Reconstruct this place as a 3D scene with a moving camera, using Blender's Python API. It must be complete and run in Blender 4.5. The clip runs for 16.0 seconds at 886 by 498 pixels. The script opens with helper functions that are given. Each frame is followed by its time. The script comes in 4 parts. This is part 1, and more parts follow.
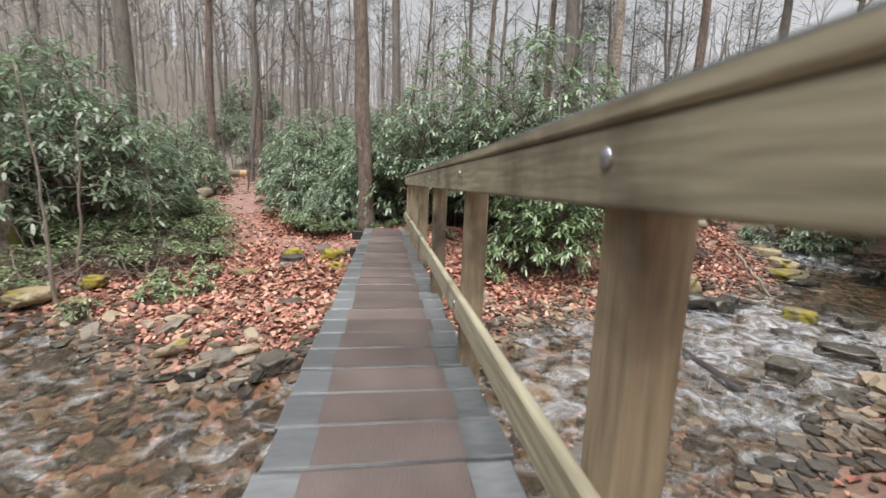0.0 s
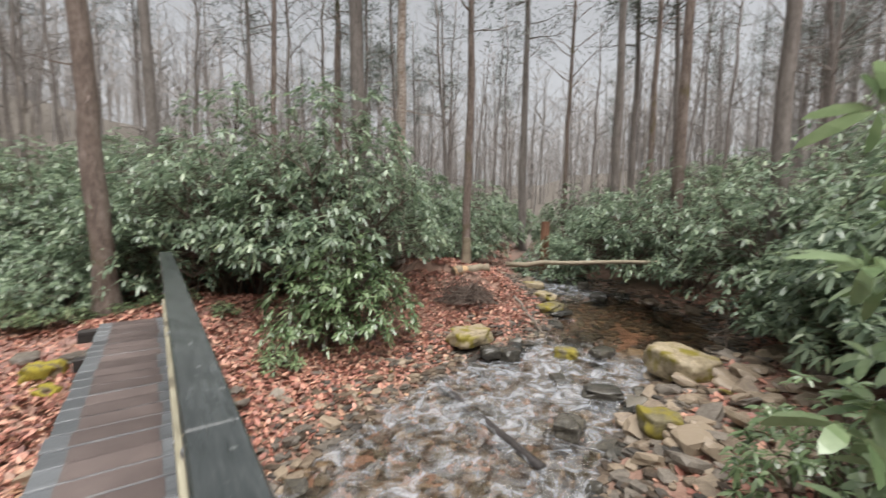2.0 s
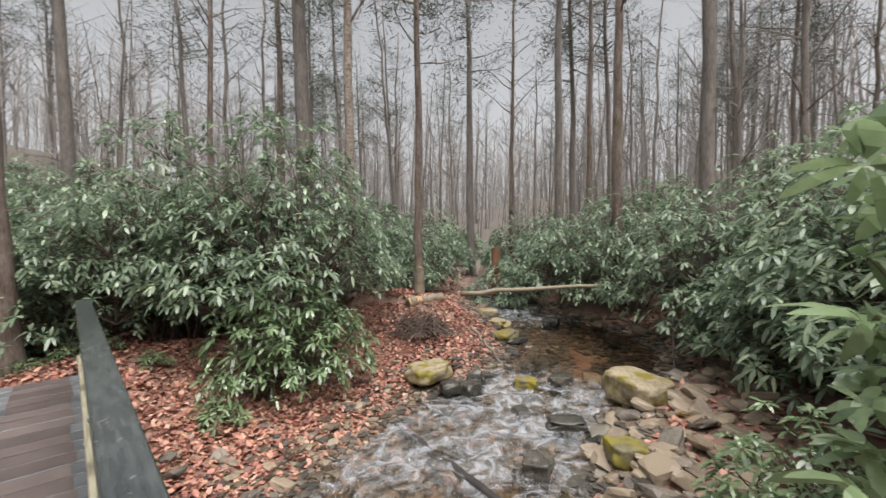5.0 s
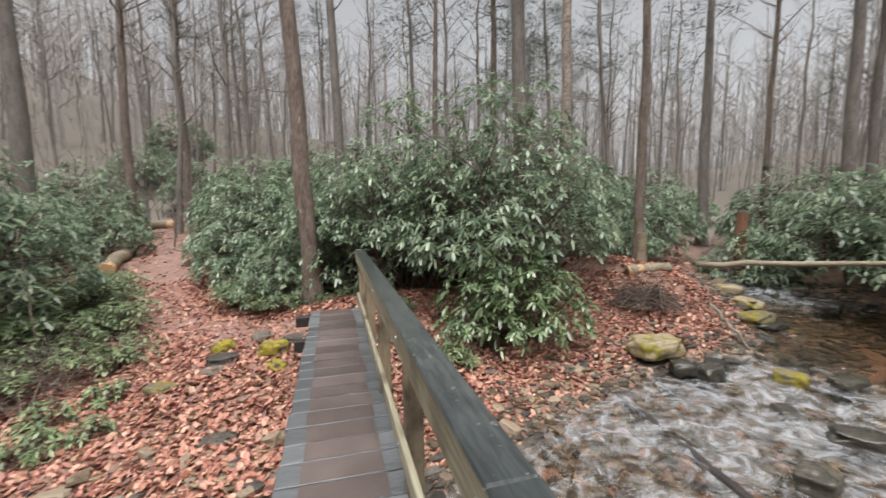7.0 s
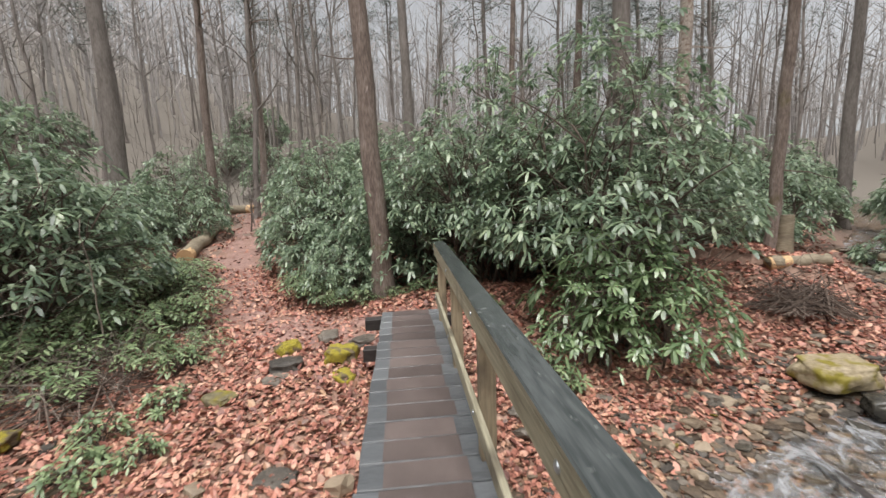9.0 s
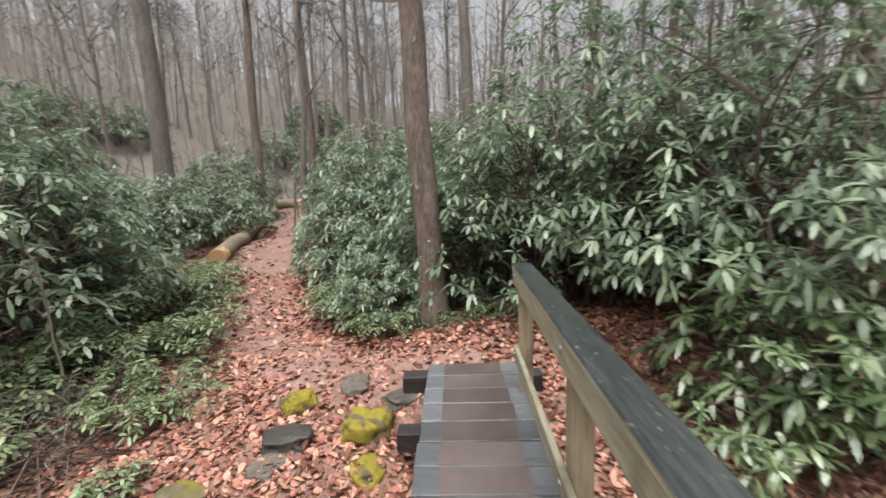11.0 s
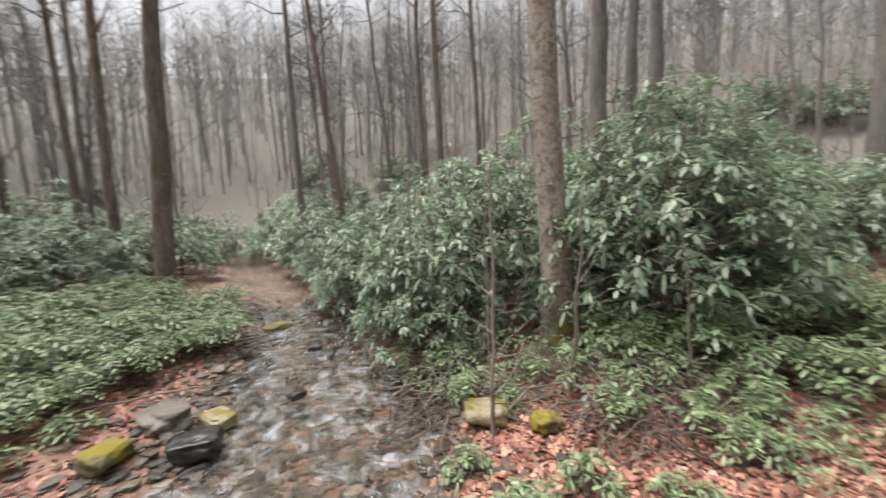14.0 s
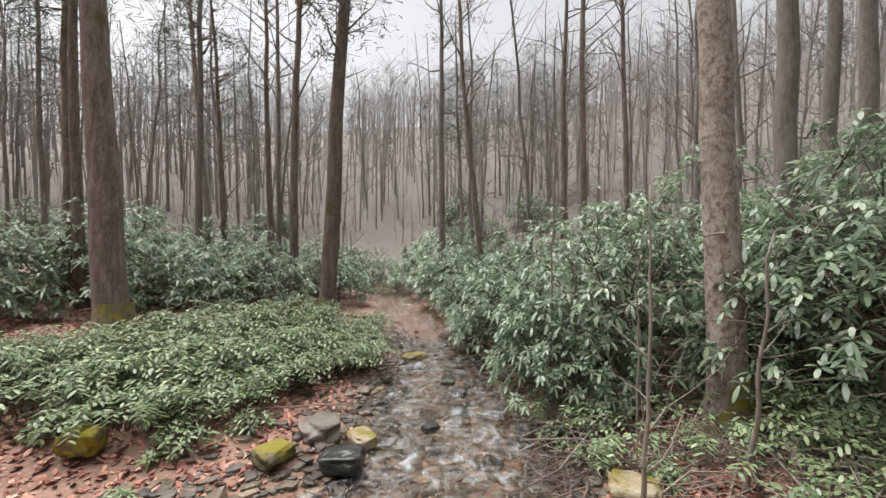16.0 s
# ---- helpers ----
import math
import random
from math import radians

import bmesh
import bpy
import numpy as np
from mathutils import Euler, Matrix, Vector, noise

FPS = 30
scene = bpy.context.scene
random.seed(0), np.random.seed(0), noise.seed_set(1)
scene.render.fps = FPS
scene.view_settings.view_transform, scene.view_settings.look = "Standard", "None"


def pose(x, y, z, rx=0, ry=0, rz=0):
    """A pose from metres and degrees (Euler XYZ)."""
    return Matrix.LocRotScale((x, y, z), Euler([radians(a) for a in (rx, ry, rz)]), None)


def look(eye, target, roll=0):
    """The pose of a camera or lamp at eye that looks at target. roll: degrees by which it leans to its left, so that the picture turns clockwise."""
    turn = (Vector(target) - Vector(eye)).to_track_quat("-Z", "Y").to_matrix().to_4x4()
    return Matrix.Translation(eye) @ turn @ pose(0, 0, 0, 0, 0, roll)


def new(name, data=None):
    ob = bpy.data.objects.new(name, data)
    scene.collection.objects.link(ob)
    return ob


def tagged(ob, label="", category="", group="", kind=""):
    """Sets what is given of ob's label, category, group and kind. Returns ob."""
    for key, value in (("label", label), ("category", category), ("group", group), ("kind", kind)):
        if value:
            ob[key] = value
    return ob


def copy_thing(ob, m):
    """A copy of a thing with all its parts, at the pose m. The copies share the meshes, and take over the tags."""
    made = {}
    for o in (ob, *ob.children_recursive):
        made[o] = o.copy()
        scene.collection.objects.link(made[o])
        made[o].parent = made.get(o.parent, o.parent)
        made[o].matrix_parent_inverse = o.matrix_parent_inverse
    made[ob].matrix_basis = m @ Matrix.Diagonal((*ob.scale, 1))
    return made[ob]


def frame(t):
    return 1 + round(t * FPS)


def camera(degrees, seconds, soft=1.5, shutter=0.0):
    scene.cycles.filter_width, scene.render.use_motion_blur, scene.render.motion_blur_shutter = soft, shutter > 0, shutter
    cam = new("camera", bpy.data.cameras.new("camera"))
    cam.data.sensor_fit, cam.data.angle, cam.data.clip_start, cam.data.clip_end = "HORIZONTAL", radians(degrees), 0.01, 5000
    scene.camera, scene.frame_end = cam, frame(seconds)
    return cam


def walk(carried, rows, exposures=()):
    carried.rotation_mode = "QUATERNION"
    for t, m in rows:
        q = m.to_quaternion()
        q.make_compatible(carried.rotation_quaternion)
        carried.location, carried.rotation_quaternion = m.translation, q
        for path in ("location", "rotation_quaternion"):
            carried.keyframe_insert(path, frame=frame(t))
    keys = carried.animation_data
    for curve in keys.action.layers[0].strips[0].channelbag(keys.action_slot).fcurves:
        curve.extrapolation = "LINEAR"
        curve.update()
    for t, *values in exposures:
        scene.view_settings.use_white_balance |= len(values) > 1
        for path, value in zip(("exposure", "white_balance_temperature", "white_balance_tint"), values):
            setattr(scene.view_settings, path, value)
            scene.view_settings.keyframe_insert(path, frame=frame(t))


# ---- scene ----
cam = camera(94.2, 16.0, shutter=0.5)
PATH = [
    (0, (-0.058, 3.432, 0.874), (0.223, 5.388, 0.564), 2.2),
    (0.5, (-0.062, 3.657, 1.095), (0.324, 5.592, 0.764), 2.2),
    (1, (-0.065, 3.79, 1.199), (0.53, 5.684, 0.96), 1.9),
    (1.5, (0.075, 3.989, 1.329), (0.932, 5.783, 1.11), 1.6),
    (2, (0.24, 4.051, 1.604), (1.403, 5.709, 1.428), 0.9),
    (2.5, (0.24, 4.105, 1.709), (1.584, 5.621, 1.547), 0.6),
    (3, (0.239, 4.212, 1.746), (1.671, 5.603, 1.609), 0.2),
    (3.2, (0.243, 4.244, 1.755), (1.715, 5.594, 1.653), 0.2),
    (5.3, (0.222, 4.281, 1.718), (1.498, 5.82, 1.669), -0.5),
    (5.5, (0.196, 4.284, 1.715), (1.402, 5.877, 1.652), -0.4),
    (6, (0.111, 4.362, 1.689), (1.108, 6.093, 1.587), -0.3),
    (6.5, (0.015, 4.422, 1.661), (0.751, 6.275, 1.509), -0.5),
    (7, (-0.026, 4.475, 1.646), (0.484, 6.398, 1.445), -0.9),
    (7.5, (-0.029, 4.548, 1.608), (0.305, 6.506, 1.368), -1.2),
    (8, (-0.088, 4.789, 1.608), (0.156, 6.76, 1.37), -1.6),
    (8.2, (-0.137, 4.949, 1.648), (0.086, 6.921, 1.401), -1.6),
    (10.3, (0.008, 7.154, 1.66), (0.14, 9.126, 1.354), -3.1),
    (10.5, (-0.036, 7.346, 1.64), (0.054, 9.323, 1.354), -2.8),
    (11, (-0.13, 7.777, 1.621), (-0.203, 9.753, 1.315), -2.2),
    (11.5, (-0.149, 8.196, 1.615), (-0.489, 10.143, 1.31), -1.7),
    (12, (-0.284, 8.505, 1.614), (-0.976, 10.349, 1.324), -1.4),
    (12.5, (-0.385, 8.682, 1.619), (-1.568, 10.267, 1.323), -1.2),
    (13, (-0.385, 8.75, 1.635), (-1.99, 9.905, 1.334), -1.7),
    (13.5, (-0.385, 8.683, 1.602), (-2.248, 9.358, 1.33), -2.2),
    (14, (-0.385, 8.567, 1.626), (-2.354, 8.818, 1.387), -2.3),
    (14.5, (-0.385, 8.506, 1.623), (-2.376, 8.455, 1.433), -1.9),
    (15, (-0.385, 8.465, 1.637), (-2.364, 8.206, 1.515), -1.3),
    (15.5, (-0.385, 8.438, 1.674), (-2.353, 8.082, 1.629), -0.5),
    (16, (-0.385, 8.419, 1.676), (-2.349, 8.044, 1.637), 0.1),
]
walk(cam, [(t, look(eye, aim, lean)) for t, eye, aim, lean in PATH],
     [(0, 1.16), (1.5, 1.08), (3, 1.04), (5.5, 1.02), (8, 0.97), (11, 1.04), (12.5, 1.18), (14.5, 1.25), (16, 1.23)])

# ---- sky and light ----
world = bpy.data.worlds.new("overcast_sky")
scene.world = world
world.use_nodes = True
wn = world.node_tree
sky = wn.nodes.new("ShaderNodeTexSky")
sky.sky_type, sky.sun_disc = "NISHITA", False
sky.sun_elevation, sky.sun_rotation = radians(72), radians(200)
sky.air_density, sky.dust_density, sky.ozone_density = 1.0, 3.0, 1.0
grey = wn.nodes.new("ShaderNodeHueSaturation")
grey.inputs["Saturation"].default_value = 0.12
wn.links.new(sky.outputs[0], grey.inputs["Color"])
wn.links.new(grey.outputs[0], wn.nodes["Background"].inputs["Color"])
wn.nodes["Background"].inputs["Strength"].default_value = 0.084
sun = new("sun", bpy.data.lights.new("sun", "SUN"))
sun.data.energy, sun.data.angle, sun.data.color = 2.8, radians(60), (1.0, 0.97, 0.945)
sun.matrix_world = look((0, 0, 30), (3, 9, 0))


# ---- materials ----
def material(name, stops, scale=4.0, rough=0.8, bump=0.3, fine=40.0, island=0.0, stretch=(1, 1, 1), metallic=0.0,
             spots=None, coords="Object", specular=0.4, piece=0.0, hills=None, through_leaf=0.0):
    """Colour from two scales of noise, with grain as relief. island: how much each loose piece differs; piece: each object."""
    m = bpy.data.materials.new(name)
    m.use_nodes = True
    n, link = m.node_tree.nodes, m.node_tree.links.new
    bsdf = n["Principled BSDF"]
    geo = n.new("ShaderNodeNewGeometry")
    tex = n.new("ShaderNodeTexCoord")
    mapping = n.new("ShaderNodeMapping")
    mapping.inputs["Scale"].default_value = stretch
    link(geo.outputs["Position"] if coords == "World" else tex.outputs[coords], mapping.inputs[0])
    big, small = n.new("ShaderNodeTexNoise"), n.new("ShaderNodeTexNoise")
    for node, s in ((big, scale), (small, fine)):
        node.inputs["Scale"].default_value, node.inputs["Detail"].default_value = s, 5.0
        link(mapping.outputs[0], node.inputs["Vector"])
    mix = n.new("ShaderNodeMath")
    mix.operation = "MULTIPLY_ADD"
    link(small.outputs["Fac"], mix.inputs[0])
    mix.inputs[1].default_value = 0.5
    half = n.new("ShaderNodeMath")
    half.operation = "MULTIPLY"
    half.inputs[1].default_value = 0.5
    link(big.outputs["Fac"], half.inputs[0])
    link(half.outputs[0], mix.inputs[2])
    value = mix.outputs[0]
    for amount, source in ((island, geo.outputs["Random Per Island"]), (piece, n.new("ShaderNodeObjectInfo").outputs["Random"])):
        if amount:
            shift = n.new("ShaderNodeMath")
            shift.operation = "MULTIPLY_ADD"
            link(source, shift.inputs[0])
            shift.inputs[1].default_value = amount
            low = n.new("ShaderNodeMath")
            low.operation = "SUBTRACT"
            link(value, low.inputs[0])
            low.inputs[1].default_value = amount / 2
            link(low.outputs[0], shift.inputs[2])
            value = shift.outputs[0]
    ramp = n.new("ShaderNodeValToRGB")
    ramp.color_ramp.elements.remove(ramp.color_ramp.elements[1])
    for i, (p, c) in enumerate(stops):
        e = ramp.color_ramp.elements[0] if i == 0 else ramp.color_ramp.elements.new(p)
        e.position, e.color = p, (*c, 1)
    link(value, ramp.inputs[0])
    colour = ramp.outputs[0]
    if spots:
        tint, s, low_edge, high_edge = spots
        patch = n.new("ShaderNodeTexNoise")
        patch.inputs["Scale"].default_value, patch.inputs["Detail"].default_value = s, 4.0
        link(geo.outputs["Position"], patch.inputs["Vector"])
        edge = n.new("ShaderNodeMapRange")
        edge.inputs["From Min"].default_value, edge.inputs["From Max"].default_value = low_edge, high_edge
        link(patch.outputs["Fac"], edge.inputs["Value"])
        over = n.new("ShaderNodeMix")
        over.data_type = "RGBA"
        link(edge.outputs[0], over.inputs["Factor"])
        link(colour, over.inputs["A"])
        over.inputs["B"].default_value = (*tint, 1)
        colour = over.outputs["Result"]
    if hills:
        # haze painted into the ground colour: a grey-brown mixed in with distance
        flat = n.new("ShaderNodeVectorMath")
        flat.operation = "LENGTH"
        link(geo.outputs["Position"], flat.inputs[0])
        # dry: rises with distance from the origin, marks no drier ground
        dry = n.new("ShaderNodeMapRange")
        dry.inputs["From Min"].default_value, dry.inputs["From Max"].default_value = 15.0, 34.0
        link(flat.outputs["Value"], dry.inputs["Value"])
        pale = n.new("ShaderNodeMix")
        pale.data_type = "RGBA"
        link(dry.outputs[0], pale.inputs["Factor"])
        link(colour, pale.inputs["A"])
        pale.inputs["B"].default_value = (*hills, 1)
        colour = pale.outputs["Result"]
    link(colour, bsdf.inputs["Base Color"])
    bsdf.inputs["Roughness"].default_value, bsdf.inputs["Metallic"].default_value = rough, metallic
    bsdf.inputs["Specular IOR Level"].default_value = specular
    if bump:
        relief = n.new("ShaderNodeBump")
        relief.inputs["Strength"].default_value, relief.inputs["Distance"].default_value = bump, 0.02
        link(mix.outputs[0], relief.inputs["Height"])
        link(relief.outputs[0], bsdf.inputs["Normal"])
    if through_leaf:
        glow = n.new("ShaderNodeBsdfTranslucent")
        link(colour, glow.inputs["Color"])
        blend = n.new("ShaderNodeMixShader")
        blend.inputs[0].default_value = through_leaf
        link(bsdf.outputs[0], blend.inputs[1])
        link(glow.outputs[0], blend.inputs[2])
        link(blend.outputs[0], n["Material Output"].inputs["Surface"])
    return m


# hills: haze on the far slopes, put into the soil colour
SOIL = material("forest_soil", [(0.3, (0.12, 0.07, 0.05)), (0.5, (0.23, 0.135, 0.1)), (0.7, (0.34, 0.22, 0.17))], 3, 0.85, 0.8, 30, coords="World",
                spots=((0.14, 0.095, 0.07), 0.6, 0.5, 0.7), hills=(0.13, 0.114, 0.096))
LITTER = material("fallen_leaves", [(0.1, (0.12, 0.047, 0.036)), (0.4, (0.29, 0.118, 0.085)), (0.65, (0.42, 0.188, 0.135)), (0.9, (0.52, 0.31, 0.22))],
                  3, 0.45, 0.2, 60, island=0.9)
TRODDEN = material("trodden_leaf_mould", [(0.3, (0.12, 0.07, 0.06)), (0.5, (0.25, 0.15, 0.125)), (0.7, (0.38, 0.25, 0.21))], 9, 0.5, 0.9, 45, coords="World",
                   spots=((0.22, 0.13, 0.1), 3, 0.5, 0.62))
WET_LITTER = material("sodden_leaves", [(0.1, (0.09, 0.045, 0.03)), (0.5, (0.25, 0.13, 0.08)), (0.9, (0.42, 0.27, 0.17))], 3, 0.35, 0.2, 60, island=0.8)
STONE = material("creek_stone", [(0.25, (0.04, 0.035, 0.03)), (0.5, (0.11, 0.094, 0.077)), (0.75, (0.22, 0.19, 0.155))], 3, 0.55, 0.6, 25, island=0.35, piece=0.35)
WET_STONE = material("wet_stone", [(0.25, (0.02, 0.02, 0.018)), (0.5, (0.06, 0.055, 0.045)), (0.75, (0.13, 0.115, 0.09))], 3, 0.2, 0.5, 25, island=0.3, piece=0.3)
BROWN_STONE = material("brown_creek_stone", [(0.25, (0.045, 0.033, 0.024)), (0.5, (0.13, 0.098, 0.07)), (0.75, (0.27, 0.215, 0.155))], 3, 0.4, 0.6, 25, island=0.5, piece=0.4)
TAN_STONE = material("tan_boulder_stone", [(0.25, (0.1, 0.075, 0.04)), (0.5, (0.27, 0.22, 0.14)), (0.75, (0.42, 0.36, 0.26))], 2.5, 0.6, 0.7, 20,
                     spots=((0.17, 0.14, 0.02), 4, 0.5, 0.62))
MOSS = material("mossy_stone", [(0.25, (0.05, 0.045, 0.03)), (0.5, (0.14, 0.12, 0.07)), (0.75, (0.25, 0.22, 0.14))], 5, 0.9, 1.0, 50,
                spots=((0.2, 0.165, 0.025), 5, 0.45, 0.6))
BRIGHT_MOSS = material("bright_moss", [(0.25, (0.11, 0.09, 0.02)), (0.5, (0.27, 0.225, 0.03)), (0.75, (0.46, 0.38, 0.045))], 9, 0.95, 1.0, 90,
                       spots=((0.13, 0.1, 0.06), 7, 0.5, 0.6))
RHODO = material("rhododendron_leaf", [(0.1, (0.078, 0.12, 0.075)), (0.45, (0.17, 0.235, 0.15)), (0.75, (0.265, 0.34, 0.215)), (0.95, (0.36, 0.43, 0.27))],
                 2, 0.33, 0.0, 20, island=0.7, specular=0.75, through_leaf=0.35)
FRESH = material("fresh_rhododendron_leaf", [(0.1, (0.085, 0.135, 0.065)), (0.45, (0.165, 0.24, 0.115)), (0.75, (0.25, 0.34, 0.175)), (0.95, (0.33, 0.42, 0.24))],
                 2, 0.25, 0.0, 20, island=0.7, specular=1.0, through_leaf=0.35)
SCRUB = material("scrub_leaf", [(0.1, (0.09, 0.14, 0.068)), (0.5, (0.19, 0.262, 0.13)), (0.9, (0.33, 0.41, 0.215))], 2, 0.35, 0.0, 20, island=0.8, specular=0.6,
                 through_leaf=0.3)
STEM = material("shrub_stem", [(0.3, (0.05, 0.035, 0.028)), (0.6, (0.14, 0.105, 0.085)), (0.8, (0.2, 0.17, 0.14))], 6, 0.85, 0.4, 60)
TWIG = material("bare_twig", [(0.3, (0.13, 0.1, 0.08)), (0.7, (0.3, 0.26, 0.22))], 6, 0.85, 0.3, 60)
BARK = material("ridged_bark", [(0.3, (0.06, 0.045, 0.037)), (0.5, (0.17, 0.13, 0.11)), (0.7, (0.3, 0.25, 0.22))], 9, 0.9, 1.0, 45, stretch=(1, 1, 0.22),
                spots=((0.1, 0.085, 0.02), 1.3, 0.6, 0.75))
PALE_BARK = material("pale_lichen_bark", [(0.3, (0.14, 0.11, 0.09)), (0.5, (0.3, 0.25, 0.215)), (0.7, (0.46, 0.41, 0.37))], 5, 0.9, 0.7, 40, stretch=(1, 1, 0.5),
                     spots=((0.17, 0.12, 0.09), 13, 0.5, 0.64))
# haze over the distant trunks is put into this bark colour
FAR_BARK = material("hazed_far_bark", [(0.3, (0.23, 0.211, 0.199)), (0.7, (0.4, 0.373, 0.357))], 0.6, 1.0, 0.0, 4, island=0.5, specular=0.1)
MID_BARK = material("grey_bark", [(0.3, (0.1, 0.086, 0.078)), (0.55, (0.21, 0.184, 0.168)), (0.8, (0.31, 0.278, 0.26))], 6, 0.95, 0.5, 30, stretch=(1, 1, 0.25), specular=0.2)
NEEDLE = material("pine_needle", [(0.2, (0.09, 0.115, 0.1)), (0.6, (0.18, 0.21, 0.18)), (0.9, (0.26, 0.28, 0.24))], 1, 0.7, 0.0, 10, island=0.6)
PLANK = material("wet_grey_plank", [(0.3, (0.06, 0.064, 0.068)), (0.5, (0.11, 0.117, 0.123)), (0.7, (0.19, 0.2, 0.208))], 4, 0.28, 0.35, 60, stretch=(0.15, 1, 1), piece=0.25)
GRIP = material("brown_grip_strip", [(0.3, (0.06, 0.046, 0.042)), (0.5, (0.1, 0.078, 0.072)), (0.7, (0.15, 0.118, 0.108))], 3, 0.5, 0.6, 180, piece=0.25, coords="World")
RAIL_WOOD = material("weathered_rail_wood", [(0.3, (0.14, 0.125, 0.085)), (0.5, (0.29, 0.265, 0.19)), (0.7, (0.43, 0.4, 0.3))], 3, 0.7, 0.4, 45, stretch=(1, 0.08, 1),
                     spots=((0.07, 0.055, 0.04), 2.2, 0.55, 0.75))
POST_WOOD = material("post_wood", [(0.3, (0.13, 0.105, 0.07)), (0.5, (0.3, 0.24, 0.16)), (0.7, (0.44, 0.37, 0.25))], 3, 0.7, 0.4, 45, stretch=(1, 1, 0.08),
                     spots=((0.06, 0.045, 0.035), 2.5, 0.5, 0.7))
CAP_WOOD = material("dark_wet_cap_wood", [(0.3, (0.016, 0.02, 0.02)), (0.5, (0.04, 0.046, 0.046)), (0.7, (0.08, 0.088, 0.088))], 3, 0.25, 0.3, 50, stretch=(1, 0.12, 1),
                    spots=((0.15, 0.16, 0.155), 26, 0.66, 0.72))
SILL = material("dark_timber", [(0.3, (0.012, 0.01, 0.01)), (0.7, (0.05, 0.042, 0.038))], 4, 0.7, 0.5, 40, stretch=(0.2, 1, 1))
STEEL = material("galvanised_steel", [(0.3, (0.3, 0.32, 0.35)), (0.7, (0.5, 0.52, 0.55))], 10, 0.4, 0.1, 60, metallic=0.9)
LOG = material("fallen_log_wood", [(0.3, (0.09, 0.07, 0.05)), (0.5, (0.2, 0.165, 0.115)), (0.7, (0.31, 0.265, 0.195))], 4, 0.8, 0.7, 40, stretch=(0.2, 0.2, 1))
CUT = material("fresh_cut_wood", [(0.3, (0.36, 0.22, 0.11)), (0.7, (0.58, 0.4, 0.22))], 6, 0.8, 0.2, 50)
SNAG = material("reddish_rotten_wood", [(0.3, (0.09, 0.045, 0.03)), (0.6, (0.25, 0.13, 0.08)), (0.8, (0.36, 0.2, 0.12))], 5, 0.9, 0.8, 30, stretch=(1, 1, 0.25))


def water_material():
    """Clear amber water: the bed shows through, the sky lies on it as gloss, and broken water carries foam that also
    paints sheen.
    """
    m = bpy.data.materials.new("creek_water")
    m.use_nodes = True
    n, link = m.node_tree.nodes, m.node_tree.links.new
    n.remove(n["Principled BSDF"])
    geo = n.new("ShaderNodeNewGeometry")
    where = n.new("ShaderNodeAttribute")
    where.attribute_name = "rapid"
    height = None
    for scale, weight in ((5.0, 1.0), (17.0, 0.45)):
        ripple = n.new("ShaderNodeTexNoise")
        ripple.inputs["Scale"].default_value, ripple.inputs["Detail"].default_value = scale, 4.0
        ripple.inputs["Distortion"].default_value = 1.4
        link(geo.outputs["Position"], ripple.inputs["Vector"])
        add = n.new("ShaderNodeMath")
        add.operation = "MULTIPLY_ADD"
        link(ripple.outputs["Fac"], add.inputs[0])
        add.inputs[1].default_value = weight
        if height:
            link(height, add.inputs[2])
        else:
            add.inputs[2].default_value = 0.0
        height = add.outputs[0]
    force = n.new("ShaderNodeMath")
    force.operation = "MULTIPLY_ADD"
    link(where.outputs["Fac"], force.inputs[0])
    force.inputs[1].default_value, force.inputs[2].default_value = 1.6, 0.22
    relief = n.new("ShaderNodeBump")
    relief.inputs["Distance"].default_value = 0.09
    link(force.outputs[0], relief.inputs["Strength"])
    link(height, relief.inputs["Height"])
    clear = n.new("ShaderNodeBsdfTransparent")
    clear.inputs["Color"].default_value = (0.7, 0.6, 0.46, 1)
    gloss = n.new("ShaderNodeBsdfGlossy")
    gloss.inputs["Color"].default_value = (0.85, 0.86, 0.87, 1)
    gloss.inputs["Roughness"].default_value = 0.06
    link(relief.outputs[0], gloss.inputs["Normal"])
    fresnel = n.new("ShaderNodeFresnel")
    fresnel.inputs["IOR"].default_value = 1.6
    link(relief.outputs[0], fresnel.inputs["Normal"])
    body = n.new("ShaderNodeMixShader")
    link(fresnel.outputs[0], body.inputs[0])
    link(clear.outputs[0], body.inputs[1])
    link(gloss.outputs[0], body.inputs[2])
    # foam: air in the broken water, plus sky sheen painted as pale froth
    froth_sheen = n.new("ShaderNodeBsdfPrincipled")
    froth_sheen.inputs["Base Color"].default_value = (0.6, 0.62, 0.65, 1)
    froth_sheen.inputs["Roughness"].default_value = 0.5
    link(relief.outputs[0], froth_sheen.inputs["Normal"])
    streak = n.new("ShaderNodeTexNoise")
    streak.inputs["Scale"].default_value, streak.inputs["Detail"].default_value = 3.2, 9.0
    streak.inputs["Roughness"].default_value, streak.inputs["Distortion"].default_value = 0.7, 0.9
    link(geo.outputs["Position"], streak.inputs["Vector"])
    total = n.new("ShaderNodeMath")
    link(streak.outputs["Fac"], total.inputs[0])
    link(where.outputs["Fac"], total.inputs[1])
    cut = n.new("ShaderNodeMapRange")
    cut.inputs["From Min"].default_value, cut.inputs["From Max"].default_value = 0.85, 1.12
    cut.inputs["To Max"].default_value = 0.55
    link(total.outputs[0], cut.inputs["Value"])
    both = n.new("ShaderNodeMixShader")
    link(cut.outputs[0], both.inputs[0])
    link(body.outputs[0], both.inputs[1])
    link(froth_sheen.outputs[0], both.inputs[2])
    link(both.outputs[0], n["Material Output"].inputs["Surface"])
    return m


